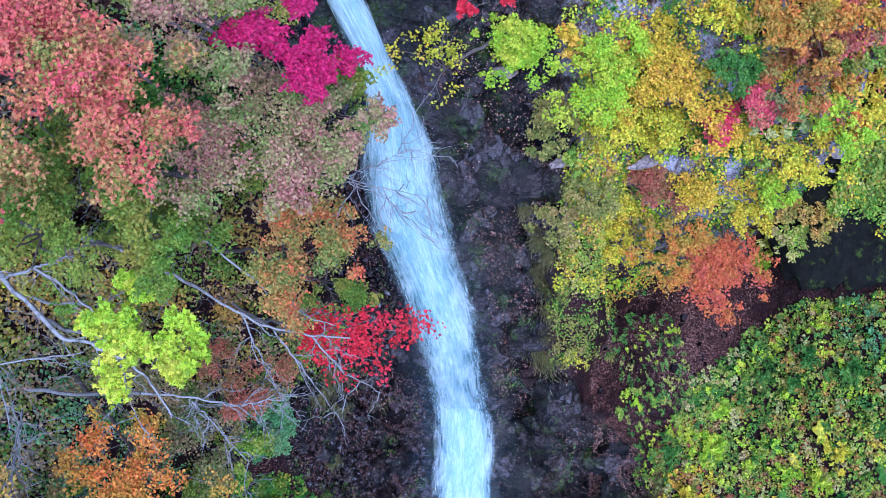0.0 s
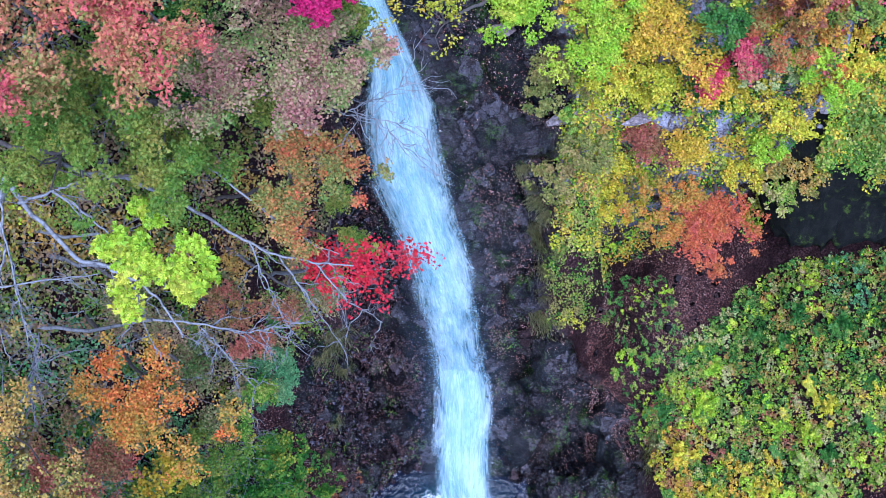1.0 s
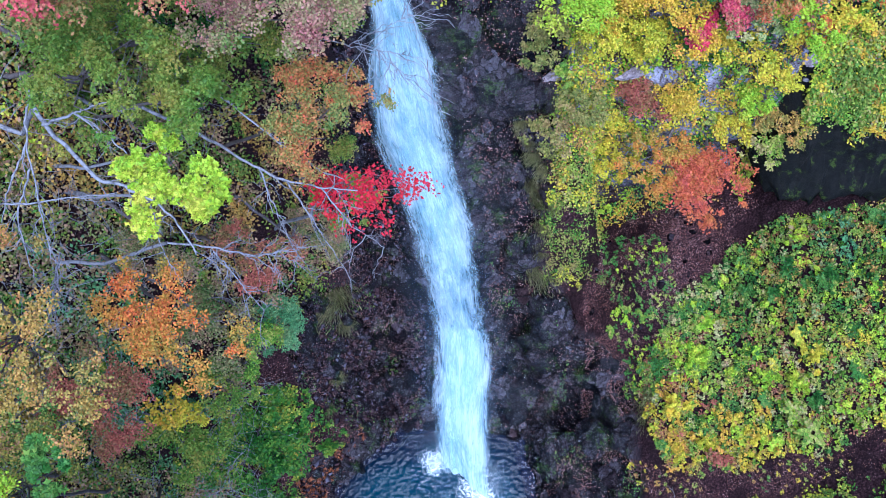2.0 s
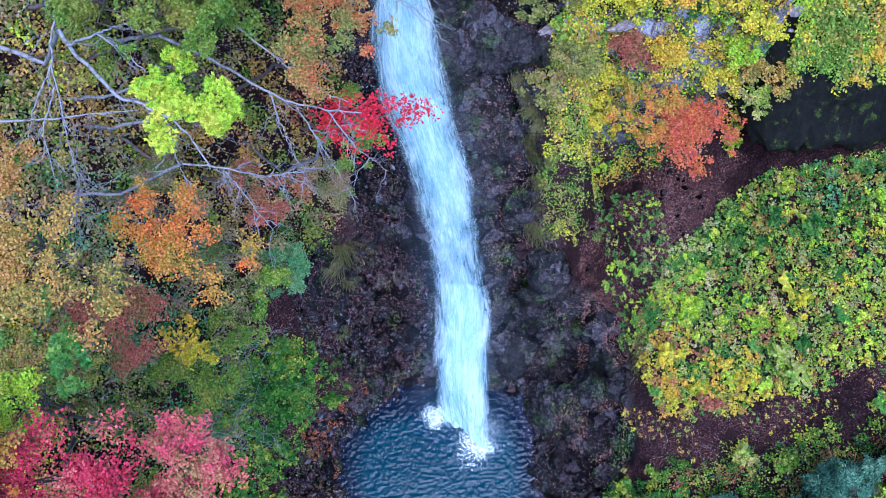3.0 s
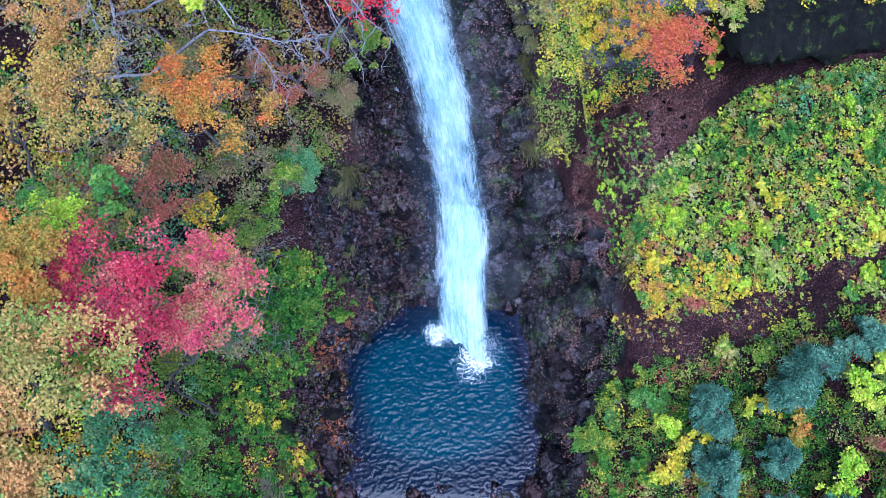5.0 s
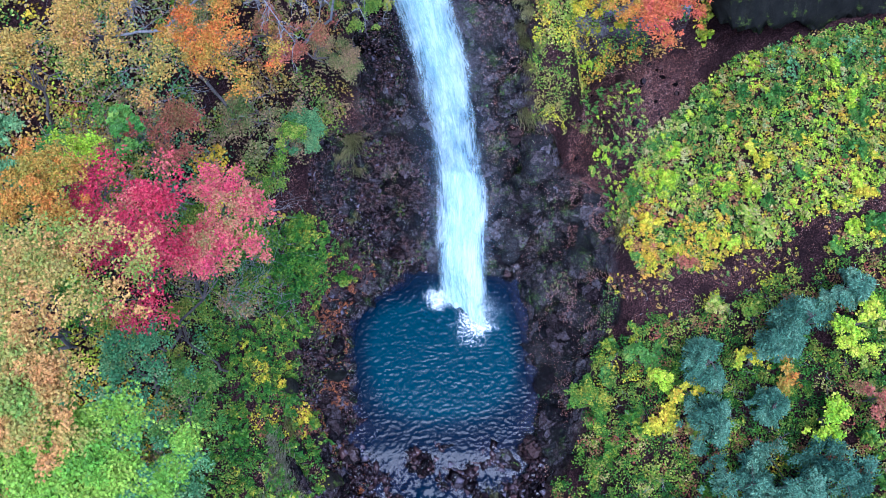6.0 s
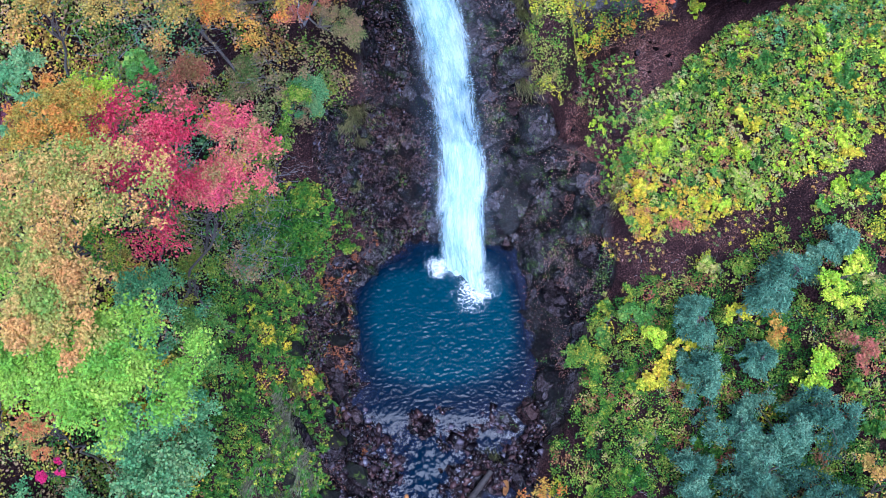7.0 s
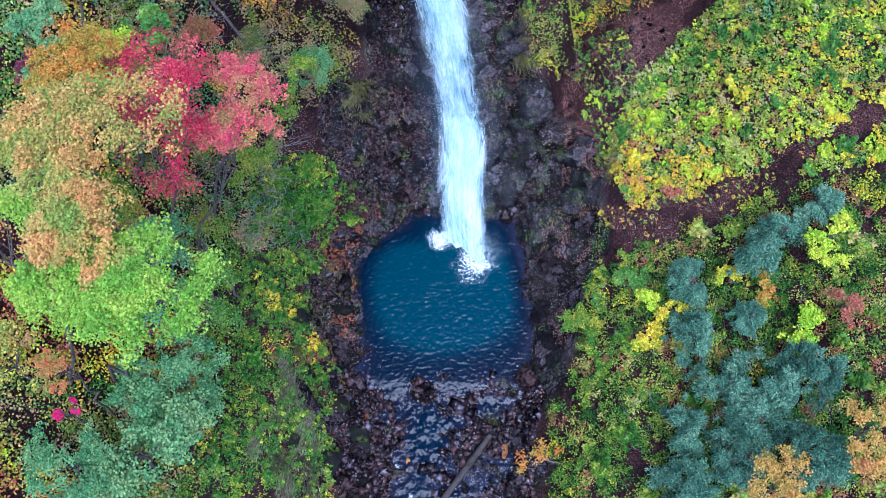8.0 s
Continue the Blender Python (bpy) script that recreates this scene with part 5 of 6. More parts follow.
tree("small_tree", -10.6, -15.4, 16.0, 1.6, (-13.2, -15.4), TEAL, "tree with blue-green leaves", 0.10, "oval", 3000, 40, 1.2, seed=134)
tree("tall_shrub", -12.74, -10.42, 18.3, 1.3, (-12.4, -10.4), GOLD, "small tree with amber and olive leaves", 0.09, "oval", 2000, 44, 1.2, seed=114)
tree("tall_shrub", -11.37, -10.08, 15.3, 1.4, (-11.2, -10.1), OLIVE, "shrub with olive leaves on the bank", 0.09, "oval", 2400, 40, 1.2, seed=115)
tree("tall_shrub", -13.11, -11.07, 22.3, 1.3, (-14.0, -11.1), BANK, "small tree with green and yellow leaves", 0.09, "oval", 2400, 44, 1.2, seed=116)

# right-hand cliff and gully
tree("maple", 8.1, 7.0, 14.8, 1.35, (8.9, 8.6), ORANGE, "maple fading from orange to brick red over the gully", 0.09, "lobed", 2600, 52, 0.7, seed=50)
tree("maple", 9.0, 6.15, 14.7, 1.5, (9.6, 8.4), BRICK, "maple with brick red leaves over the gully", 0.09, "lobed", 2900, 60, 0.7, seed=51)
tree("maple", 10.1, 5.75, 14.6, 1.45, (10.4, 8.4), BRICK, "maple with brick red leaves over the gully", 0.09, "lobed", 2700, 60, 0.7, seed=57)
tree("maple", 11.1, 6.3, 14.7, 1.2, (11.2, 8.4), BRICK, "maple with dusky red leaves over the gully", 0.085, "lobed", 1700, 44, 0.7, seed=58)
tree("small_tree", -1.1, 10.5, 22.5, 1.5, (1.2, 13.0), YELLOW, "sparse tree with scattered yellow leaves beside the fall", 0.10, "oval", 620, 34, 1.2, seed=67)
tree("maple", 0.56, 10.4, 27.0, 0.75, (1.6, 14.5), SCARLET, "maple with scarlet leaves above the fall", 0.086, "lobed", 1305, 16, 0.6, seed=55)
CLIFF = (
    (2.57, 12.20, 20.12, 1.56, LIME), (4.23, 11.70, 20.43, 1.77, LIME), (1.40, 12.65, 20.59, 0.93, LIME), (4.92, 12.22, 21.26, 1.09, LIME),
    (6.76, 12.58, 20.87, 1.91, AMBER), (6.33, 11.48, 19.27, 1.61, YELLOW), (7.66, 11.42, 20.82, 1.56, AMBER), (8.45, 10.26, 20.12, 1.24, AMBER),
    (5.99, 10.45, 17.93, 1.29, YELLOW), (4.61, 10.65, 19.13, 1.15, YELLOW), (3.55, 10.62, 18.36, 1.1, KHAKI), (10.41, 11.96, 23.81, 1.49, ORANGE),
    (9.41, 12.16, 23.58, 0.89, ORANGE), (11.69, 11.81, 24.11, 1.07, ORANGE), (10.87, 11.44, 23.18, 1.29, RUSSET), (8.26, 12.11, 22.62, 1.29, YELLOW),
    (10.41, 10.93, 22.26, 1.15, FLAME), (9.28, 10.64, 21.35, 0.93, ROSE), (8.91, 9.95, 20.08, 0.86, CRIMSON), (9.54, 10.16, 20.77, 0.62, CRIMSON),
    (11.49, 11.14, 23.06, 0.98, RUSSET), (8.75, 11.36, 22.04, 0.98, GREEN), (7.99, 10.14, 19.38, 0.73, GREEN), (12.43, 10.74, 22.99, 0.87, OLIVE),
    (11.51, 8.77, 17.21, 1.18, LIME), (11.84, 9.15, 18.54, 1.00, YELLOW), (12.12, 9.98, 21.30, 1.24, LIME), (13.10, 9.95, 20.60, 1.32, YELLOW),
    (10.39, 9.63, 19.60, 1.04, YELLOW), (10.24, 10.20, 21.10, 0.89, PALEMIX), (2.95, 10.29, 17.56, 0.8, KHAKI), (9.20, 8.91, 16.89, 1.58, AMBER),
    (7.81, 9.15, 16.37, 1.17, RUSSET), (14.60, 9.50, 17.60, 1.50, HERB), (13.00, 8.20, 16.40, 1.20, TAN), (6.04, 8.44, 13.90, 1.80, YELLOW),
    (3.97, 7.92, 15.01, 1.0, KHAKI), (6.80, 7.90, 12.90, 0.90, YELLOW), (4.61, 8.70, 16.45, 1.08, KHAKI), (11.18, 8.34, 15.40, 1.18, YELLOW),
    (17.20, 9.60, 17.60, 1.60, OLIVE), (12.40, 7.70, 15.40, 0.90, HERB))
# lower right slope
for k, (x, y, z, r) in enumerate(((16.0, -8.3, 13.7, 1.7), (15.1, -9.0, 13.0, 1.3), (12.4, -9.7, 11.0, 1.35), (12.4, -12.5, 11.1, 1.4), (14.7, -11.9, 11.8, 1.0), (13.4, -15.4, 12.4, 1.6), (15.3, -15.2, 13.7, 1.8), (16.9, -14.8, 14.5, 1.7), (17.8, -6.9, 14.6, 1.0), (11.8, -17.2, 11.0, 1.4), (12.2, -19.6, 11.7, 1.7), (14.5, -17.0, 13.2, 1.9), (13.9, -18.6, 13.4, 1.6), (16.6, -18.8, 15.0, 1.8))):
    conifer(x, y, z, r, 200 + k)
tree("small_tree", 14.4, -20.0, 15.0, 1.6, (14.9, -20.4), TAN, "tree with pale yellow and peach leaves", 0.095, "oval", 4200, 34, 1.2, seed=70)
tree("small_tree", 17.4, -18.0, 17.0, 1.5, (18.0, -18.2), TAN, "tree with pale yellow and peach leaves", 0.095, "oval", 4000, 34, 1.2, seed=71)
tree("tall_shrub", 8.0, -11.6, 5.5, 1.5, (8.2, -11.5), BANK, "rounded bush with green and yellow leaves", 0.104, "oval", 4140, 34, 1.2, seed=72)
tree("tall_shrub", 10.44, -12.07, 8.0, 1.0, (10.5, -12.0), YELLOW, "bush with golden yellow leaves", 0.152, "oval", 1724, 24, 1.0, seed=73)
tree("tall_shrub", 11.66, -11.0, 8.8, 0.7, (11.7, -10.9), YELLOW, "bush with golden yellow leaves", 0.152, "oval", 804, 16, 0.8, seed=74)
tree("tall_shrub", 15.7, -10.3, 10.9, 1.0, (15.8, -10.2), ORANGE, "bush with orange leaves", 0.133, "oval", 1494, 20, 0.9, seed=75)
tree("tall_shrub", 10.7, -10.1, 8.3, 0.8, (10.8, -10.0), LIME, "bush with lime green leaves", 0.13, "oval", 1500, 24, 0.9, seed=83)
tree("tall_shrub", 16.6, -12.5, 12.8, 1.2, (16.7, -12.4), LIME, "bush with lime green leaves", 0.13, "oval", 1500, 24, 0.9, seed=84)
tree("tall_shrub", 18.0, -8.5, 13.9, 1.2, (18.1, -8.4), LIME, "bush with lime green leaves", 0.13, "oval", 1800, 26, 0.9, seed=85)
tree("tall_shrub", 14.2, -9.8, 10.5, 0.8, (14.2, -9.7), YELLOW, "bush with golden yellow leaves", 0.13, "oval", 1100, 20, 0.8, seed=86)
tree("tall_shrub", 9.6, -9.2, 7.6, 1.0, (9.7, -9.1), GREEN, "bush with fresh green leaves", 0.14, "oval", 1500, 24, 0.9, seed=87)
tree("tall_shrub", 18.2, -11.8, 14.0, 0.9, (18.3, -11.7), RUSSET, "bush with russet leaves", 0.12, "oval", 1300, 22, 0.8, seed=88)
tree("small_tree", 5.7, -18.1, 3.8, 1.3, (6.6, -18.2), ORANGE, "thin small tree with sparse orange leaves by the stream", 0.104, "oval", 644, 16, 0.9, seed=76)
tree("tall_shrub", 8.9, -18.6, 5.2, 2.0, (9.2, -18.5), OLIVE, "shrub with olive and yellow leaves", 0.095, "oval", 5979, 40, 1.5, seed=77)

# pale leafless limbs on the near left slope
bare_branches("bare_tree", [
    (0.17, [(-14.6, 3.4, rest_at(-14.6, 3.4) - 0.2), (-12.4, 3.0, 25.4), (-10.82, 2.6, 28.3)]),
    (0.13, [(-10.82, 2.6, 28.3), (-10.32, 1.95, 28.1), (-9.14, 0.9, 27.8), (-8.66, 0.87, 27.6), (-7.84, 0.53, 27.4), (-7.3, 0.13, 27.1), (-6.7, -0.75, 26.9)]),
    (0.09, [(-10.5, 2.1, 28.4), (-9.6, 2.33, 28.7), (-8.92, 1.93, 28.5), (-8.32, 1.45, 28.3)]),
    (0.06, [(-9.6, 2.33, 28.7), (-9.2, 2.45, 28.8), (-8.5, 2.66, 28.8)]),
    (0.07, [(-12.25, 0.1, 27.8), (-10.81, 0.18, 27.9), (-8.66, 0.6, 27.7)]),
    (0.05, [(-8.0, 0.6, 27.4), (-7.75, -0.2, 27.1), (-7.4, -1.0, 26.8)]),
    (0.07, [(-10.94, 3.0, 28.5), (-10.94, 1.7, 28.2), (-10.56, 0.36, 27.9), (-10.19, -0.97, 27.6)]),
    (0.06, [(-11.0, 1.79, 28.0), (-11.4, 0.54, 27.8), (-11.51, -0.28, 27.6)]),
    (0.06, [(-10.79, 1.13, 28.0), (-11.07, -0.1, 27.8), (-10.67, -1.3, 27.6)]),
], "leafless tree with pale grey limbs leaning out over the slope", BARK_PALE, 46, 1.2, 5)
bare_branches("bare_tree", [
    (0.15, [(-12.8, 5.0, rest_at(-12.8, 5.0) - 0.2), (-10.8, 4.2, 24.6), (-8.68, 3.41, 26.6)]),
    (0.10, [(-8.68, 3.41, 26.6), (-6.83, 2.62, 26.5), (-5.77, 2.03, 26.4), (-4.85, 1.56, 26.4), (-3.68, 1.38, 26.3), (-2.71, 1.36, 26.2)]),
    (0.07, [(-7.87, 4.24, 27.2), (-6.23, 3.46, 27.0), (-4.86, 2.48, 26.8), (-3.67, 1.75, 26.5), (-3.09, 1.64, 26.3)]),
    (0.05, [(-5.4, 1.85, 26.4), (-5.0, 0.9, 25.6), (-4.4, -0.2, 24.6)]),
    (0.05, [(-4.6, 1.5, 26.3), (-3.9, 0.6, 25.4), (-3.1, -0.4, 24.2)]),
    (0.05, [(-3.7, 1.4, 26.2), (-2.9, 0.6, 25.4), (-2.0, 0.2, 24.6)]),
    (0.035, [(-3.92, 5.28, 27.4), (-2.91, 4.93, 27.6), (-1.81, 4.74, 27.7), (-0.79, 4.57, 27.6)]),
    (0.03, [(-3.05, 4.92, 27.6), (-2.22, 5.27, 28.0), (-1.35, 5.54, 28.3)]),
    (0.03, [(-2.23, 4.83, 27.6), (-1.54, 4.31, 27.3), (-0.98, 3.77, 27.0)]),
], "leafless tree with fine drooping grey twigs beside the fall", BARK_PALE, 64, 1.5, 6, 0.5)
bare_branches("bare_tree", [
    (0.13, [(-13.2, 0.4, rest_at(-13.2, 0.4) - 0.2), (-11.0, 0.2, 21.6), (-7.95, -0.07, 25.4)]),
    (0.07, [(-7.95, -0.07, 25.4), (-6.7, -0.14, 25.3), (-5.5, -0.29, 25.1), (-4.64, -0.06, 25.0)]),
    (0.05, [(-6.68, -0.24, 25.3), (-6.23, -0.68, 24.8), (-5.55, -1.45, 24.3)]),
    (0.05, [(-10.6, -0.6, 26.0), (-10.3, -1.6, 26.8), (-9.9, -2.6, 27.6)]),
], "leafless tree with thin grey limbs", BARK_PALE, 50, 1.4, 7)


# ---- shrubs, ferns, tufts ----
def shrub_mesh(name, leaves, size, seed, shape="oval", sprays=26, height=0.7):
    rr = np.random.default_rng(seed)
    p, n, s, _, tone = crown_leaves((0, 0, height * 0.45), 0.9, height, leaves, size, sprays, 0.55, rr, 0.3)
    return leaf_mesh(name, p, n, s, HERB, shape, r=rr, tone=tone)


def stems_mesh(name, seed):
    rr = np.random.default_rng(seed)
    return wood_mesh(name, [(bent((rr.normal(0, 0.08), rr.normal(0, 0.08), -0.3), (rr.normal(0, 0.45), rr.normal(0, 0.45), 0.45), 4, 0, 0.06, rr), 0.03, 0.008) for _ in range(7)], BARK_DARK, 4)


def fern_mesh(name, seed, fronds=11, leaf=0.34):
    rr = np.random.default_rng(seed)
    p, h, s = [], [], []
    for k in range(fronds):
        a = 6.283 * k / fronds + rr.normal(0, 0.15)
        out, across = np.array([math.cos(a), math.sin(a), 0]), np.array([-math.sin(a), math.cos(a), 0])
        for t in np.linspace(0.12, 1, 16):
            at = out * t + np.array([0, 0, 0.55 * t - 0.5 * t * t])
            for side in (-1, 1):
                p.append(at), h.append(across * side + out * 0.5), s.append(leaf * math.sin(math.pi * min(0.98, 0.18 + 0.8 * t)) + 0.03)
    n = np.tile((0, 0, 1.0), (len(p), 1)) + rr.normal(0, 0.12, (len(p), 3))
    return leaf_mesh(name, np.array(p), n, np.array(s), HERB, "oval", heading=np.array(h), r=rr)


def tuft_mesh(name, seed, blades=800):
    rr = np.random.default_rng(seed)
    p = np.stack([rr.normal(0, 0.42, blades), rr.normal(0, 0.55, blades), rr.uniform(-0.1, 0.15, blades)], 1)
    out = np.stack([p[:, 0] * 0.15 + rr.normal(0, 0.16, blades), rr.normal(0, 0.25, blades) - 0.9, rr.uniform(-0.35, 0.45, blades)], 1)
    n = np.cross(out, np.cross((0, 0, 1.0), out)) + rr.normal(0, 0.1, (blades, 3))
    return leaf_mesh(name, p, n, rr.uniform(0.25, 0.55, blades), GRASS, "blade", heading=out, r=rr)


SHRUBS = [shrub_mesh("shrub_fine_%d" % i, 620, 0.17, 300 + i) for i in range(3)]
BROAD = [shrub_mesh("shrub_broad_%d" % i, 260, 0.30, 310 + i, "oval", 20) for i in range(3)]
LOBED = [shrub_mesh("shrub_lobed_%d" % i, 200, 0.26, 320 + i, "lobed", 20) for i in range(2)]
STEMS = [stems_mesh("shrub_stems_%d" % i, 330 + i) for i in range(2)]
FERNS = [fern_mesh("fern_%d" % i, 340 + i) for i in range(2)]
OPEN_FERN = fern_mesh("open_fern", 349, 6, 0.24)
TUFTS = [tuft_mesh("tuft_%d" % i, 350 + i) for i in range(2)]


def plant(name, mesh, x, y, r, palette, label, category, group="", stems=None, flat=1.0, up=0.0):
    top = tagged(new(name), label, category, group)
    top.location = (x, y, rest_at(x, y) + up)
    top.rotation_euler = (rng.uniform(-0.25, 0.1), rng.uniform(-0.2, 0.2), rng.uniform(-0.6, 0.6) if category == "grass" else rng.uniform(0, 6.28))
    top.scale = (r, r, r * flat)
    leaves = child("leaves", mesh, top)
    leaves.material_slots[0].link = "OBJECT"
    leaves.material_slots[0].material = palette
    if stems:
        child("stem", stems, top)
    return top


def on_path(x, y):
    """The bare leaf-strewn track slanting across the right slope."""
    return abs(y - np.interp(x, [8.5, 12, 15, 18, 24], [-6.4, -5.9, -5.0, -3.6, -1.0])) < np.interp(x, [8, 12, 18], [1.5, 1.0, 0.7]) + 0.35 * math.sin(x * 2.3)


def in_gully(x, y):
    return y > np.interp(x, [6.5, 8, 9.5, 11, 12.5, 14, 16, 20], [5.4, 4.3, 3.2, 3.0, 4.6, 5.8, 6.0, 5.9]) and 7.0 < x < 21 and y < np.interp(x, [6, 11, 13, 20], [7.0, 7.4, 7.3, 7.3])


LABELS = {FLAME: "orange-red", KHAKI: "khaki green", DUSK: "faded mauve-brown", BANK: "bright green and yellow", HERB: "yellow-green", LIME: "lime green", GREEN: "fresh green", CRIMSON: "crimson", DEEP: "deep green", YELLOW: "yellow", AMBER: "amber", MIXED: "green and tan", OLIVE: "olive", RUSSET: "russet", TAN: "tan", TEAL: "blue-green", PALEMIX: "pale green and tan", ORANGE: "orange", ROSE: "rose pink"}


def scatter(count, x0, x1, y0, y1, palettes, sizes, kinds, group, skip=None, gap=0.55):
    """Low plants over a stretch of slope; none on bare rock, water, track or gully."""
    taken, tries = [], 0
    while len(taken) < count and tries < count * 40:
        tries += 1
        x, y = rng.uniform(x0, x1), rng.uniform(y0, y1)
        if wetness(np.array([x]), np.array([y]))[0] > 0.35 or (skip and skip(x, y)):
            continue
        r = rng.uniform(*sizes)
        if any((x - a) ** 2 + (y - b) ** 2 < ((r + c) * gap) ** 2 for a, b, c in taken):
            continue
        taken.append((x, y, r))
        drift = vnoise(np.array([[x * 0.35, y * 0.35, len(group)]]), 95)[0] * 0.5 + 0.5
        palette = palettes[int(np.clip(drift * 0.75 + rng.random() * 0.35, 0, 0.999) * len(palettes))]
        kind = kinds[rng.integers(len(kinds))]
        tone = LABELS[palette]
        if kind == "fern":
            plant("fern", FERNS[rng.integers(2)], x, y, r * 0.8, palette, tone + " fern growing on the slope", "fern", group)
        elif kind == "broad":
            plant("shrub", BROAD[rng.integers(3)], x, y, r, palette, "low broad-leaved shrub with %s leaves" % tone, "shrub", group, STEMS[rng.integers(2)])
        elif kind == "lobed":
            plant("shrub", LOBED[rng.integers(2)], x, y, r, palette, "low shrub with lobed %s leaves" % tone, "shrub", group, STEMS[rng.integers(2)])
        else:
            plant("shrub", SHRUBS[rng.integers(3)], x, y, r, palette, "low shrub with fine %s leaves" % tone, "shrub", group, STEMS[rng.integers(2)])


def rosette_mesh(name, seed, heads=9, leaves=7, size=0.24):
    """A herb: several heads of leaves spread flat round their stalks."""
    rr = np.random.default_rng(seed)
    p, n, h, s, tone = [], [], [], [], []
    for k in range(heads):
        d, a = math.sqrt(rr.random()) * 0.75, rr.uniform(0, 6.283)
        c = np.array([math.cos(a) * d, math.sin(a) * d, rr.uniform(0.25, 0.75) - 0.3 * d])
        lean, t = rr.normal(0, 0.25, 3), rr.random()
        for j in range(leaves):
            b = 6.283 * j / leaves * 1.0 + rr.normal(0, 0.2)
            out = np.array([math.cos(b), math.sin(b), rr.uniform(-0.45, 0.15)])
            p.append(c + out * 0.03), h.append(out), n.append(np.array([0, 0, 1.0]) + lean + rr.normal(0, 0.2, 3))
            s.append(size * rr.uniform(0.6, 1.1)), tone.append(t)
    return leaf_mesh(name, np.array(p), np.array(n), np.array(s), HERB, "oval", heading=np.array(h), r=rr, tone=np.array(tone))


ROSETTES = [rosette_mesh("herb_%d" % i, 360 + i, 9 + 3 * i) for i in range(4)]


def thicket(count, x0, x1, y0, y1, palettes, sizes, leaf, label, tall=(0.3, 1.0), skip=None, per=90, shape="oval"):
    """Undergrowth that nobody could count: clumps of leaves, each clump of one tone, one mesh to each palette."""
    x, y = rng.uniform(x0, x1, count), rng.uniform(y0, y1, count)
    good = wetness(x, y) < 0.3
    if skip:
        good &= np.array([not skip(a, b) for a, b in zip(x, y)])
    x, y = x[good], y[good]
    drift = vnoise(np.stack([x * 0.33, y * 0.33, x * 0 + 7], 1), 97) * 0.5 + 0.5
    pick = (np.clip(drift * 1.1 - 0.2 + rng.random(len(x)) * 0.3, 0, 0.999) * len(palettes)).astype(int)
    for k, palette in enumerate(palettes):
        cx, cy = x[pick == k], y[pick == k]
        if len(cx) < 3:
            continue
        r, up = rng.uniform(*sizes, len(cx)), rng.uniform(*tall, len(cx))
        which = np.repeat(np.arange(len(cx)), per)
        a, d = rng.uniform(0, 6.283, len(which)), np.sqrt(rng.random(len(which)))
        wave = 1 + 0.45 * np.sin(a * 3 + which * 1.7) + 0.25 * np.sin(a * 5 + which)
        ox, oy = np.cos(a) * d * wave * r[which], np.sin(a) * d * wave * r[which]
        px, py = cx[which] + ox, cy[which] + oy
        pz = rest_at(cx, cy)[which] * 0.5 + rest_at(px, py) * 0.5 + up[which] * (1 - 0.6 * d ** 2) * rng.uniform(0.5, 1.05, len(which))
        fit = np.abs(rest_at(px, py) - rest_at(cx, cy)[which]) < 2.2
        px, py, pz, a, d, which = px[fit], py[fit], pz[fit], a[fit], d[fit], which[fit]
        n = np.stack([rng.normal(0, 0.5, len(which)) + 0.5 * np.cos(a) * d, rng.normal(-0.1, 0.5, len(which)) + 0.5 * np.sin(a) * d, np.ones(len(which))], 1)
        tone = rng.random(len(cx))[which]
        me = leaf_mesh("thicket", np.stack([px, py, pz], 1), n, leaf * rng.uniform(0.6, 1.3, len(which)), palette, shape, tone=tone)
        tagged(new("thicket", me), label % LABELS[palette], "undergrowth", kind="stuff")


def joined(places, label):
    """Plants past counting: (mesh, x, y, size, height, palette) joined into one growth for each palette."""
    for palette in dict.fromkeys(p[5] for p in places):
        vs, tones = [], []
        for mesh, x, y, r, flat, own in places:
            if own is not palette:
                continue
            v, tone = np.empty(len(mesh.vertices) * 3, np.float32), np.empty(len(mesh.vertices), np.float32)
            mesh.vertices.foreach_get("co", v)
            mesh.attributes["tone"].data.foreach_get("value", tone)
            a = rng.uniform(0, 6.283)
            v = v.reshape(-1, 3) @ np.array([[math.cos(a), math.sin(a), 0], [-math.sin(a), math.cos(a), 0], [0, 0, flat]]) * r
            vs.append(v + np.array([x, y, float(rest_at(x, y))])), tones.append(tone)
        v = np.concatenate(vs)
        me = mesh_of("herb_growth", v, np.arange(len(v)).reshape(-1, 4), palette)
        me.attributes.new("tone", "FLOAT", "POINT").data.foreach_set("value", np.concatenate(tones))
        tagged(new("herb_growth", me), label % LABELS[palette], "undergrowth", kind="stuff")


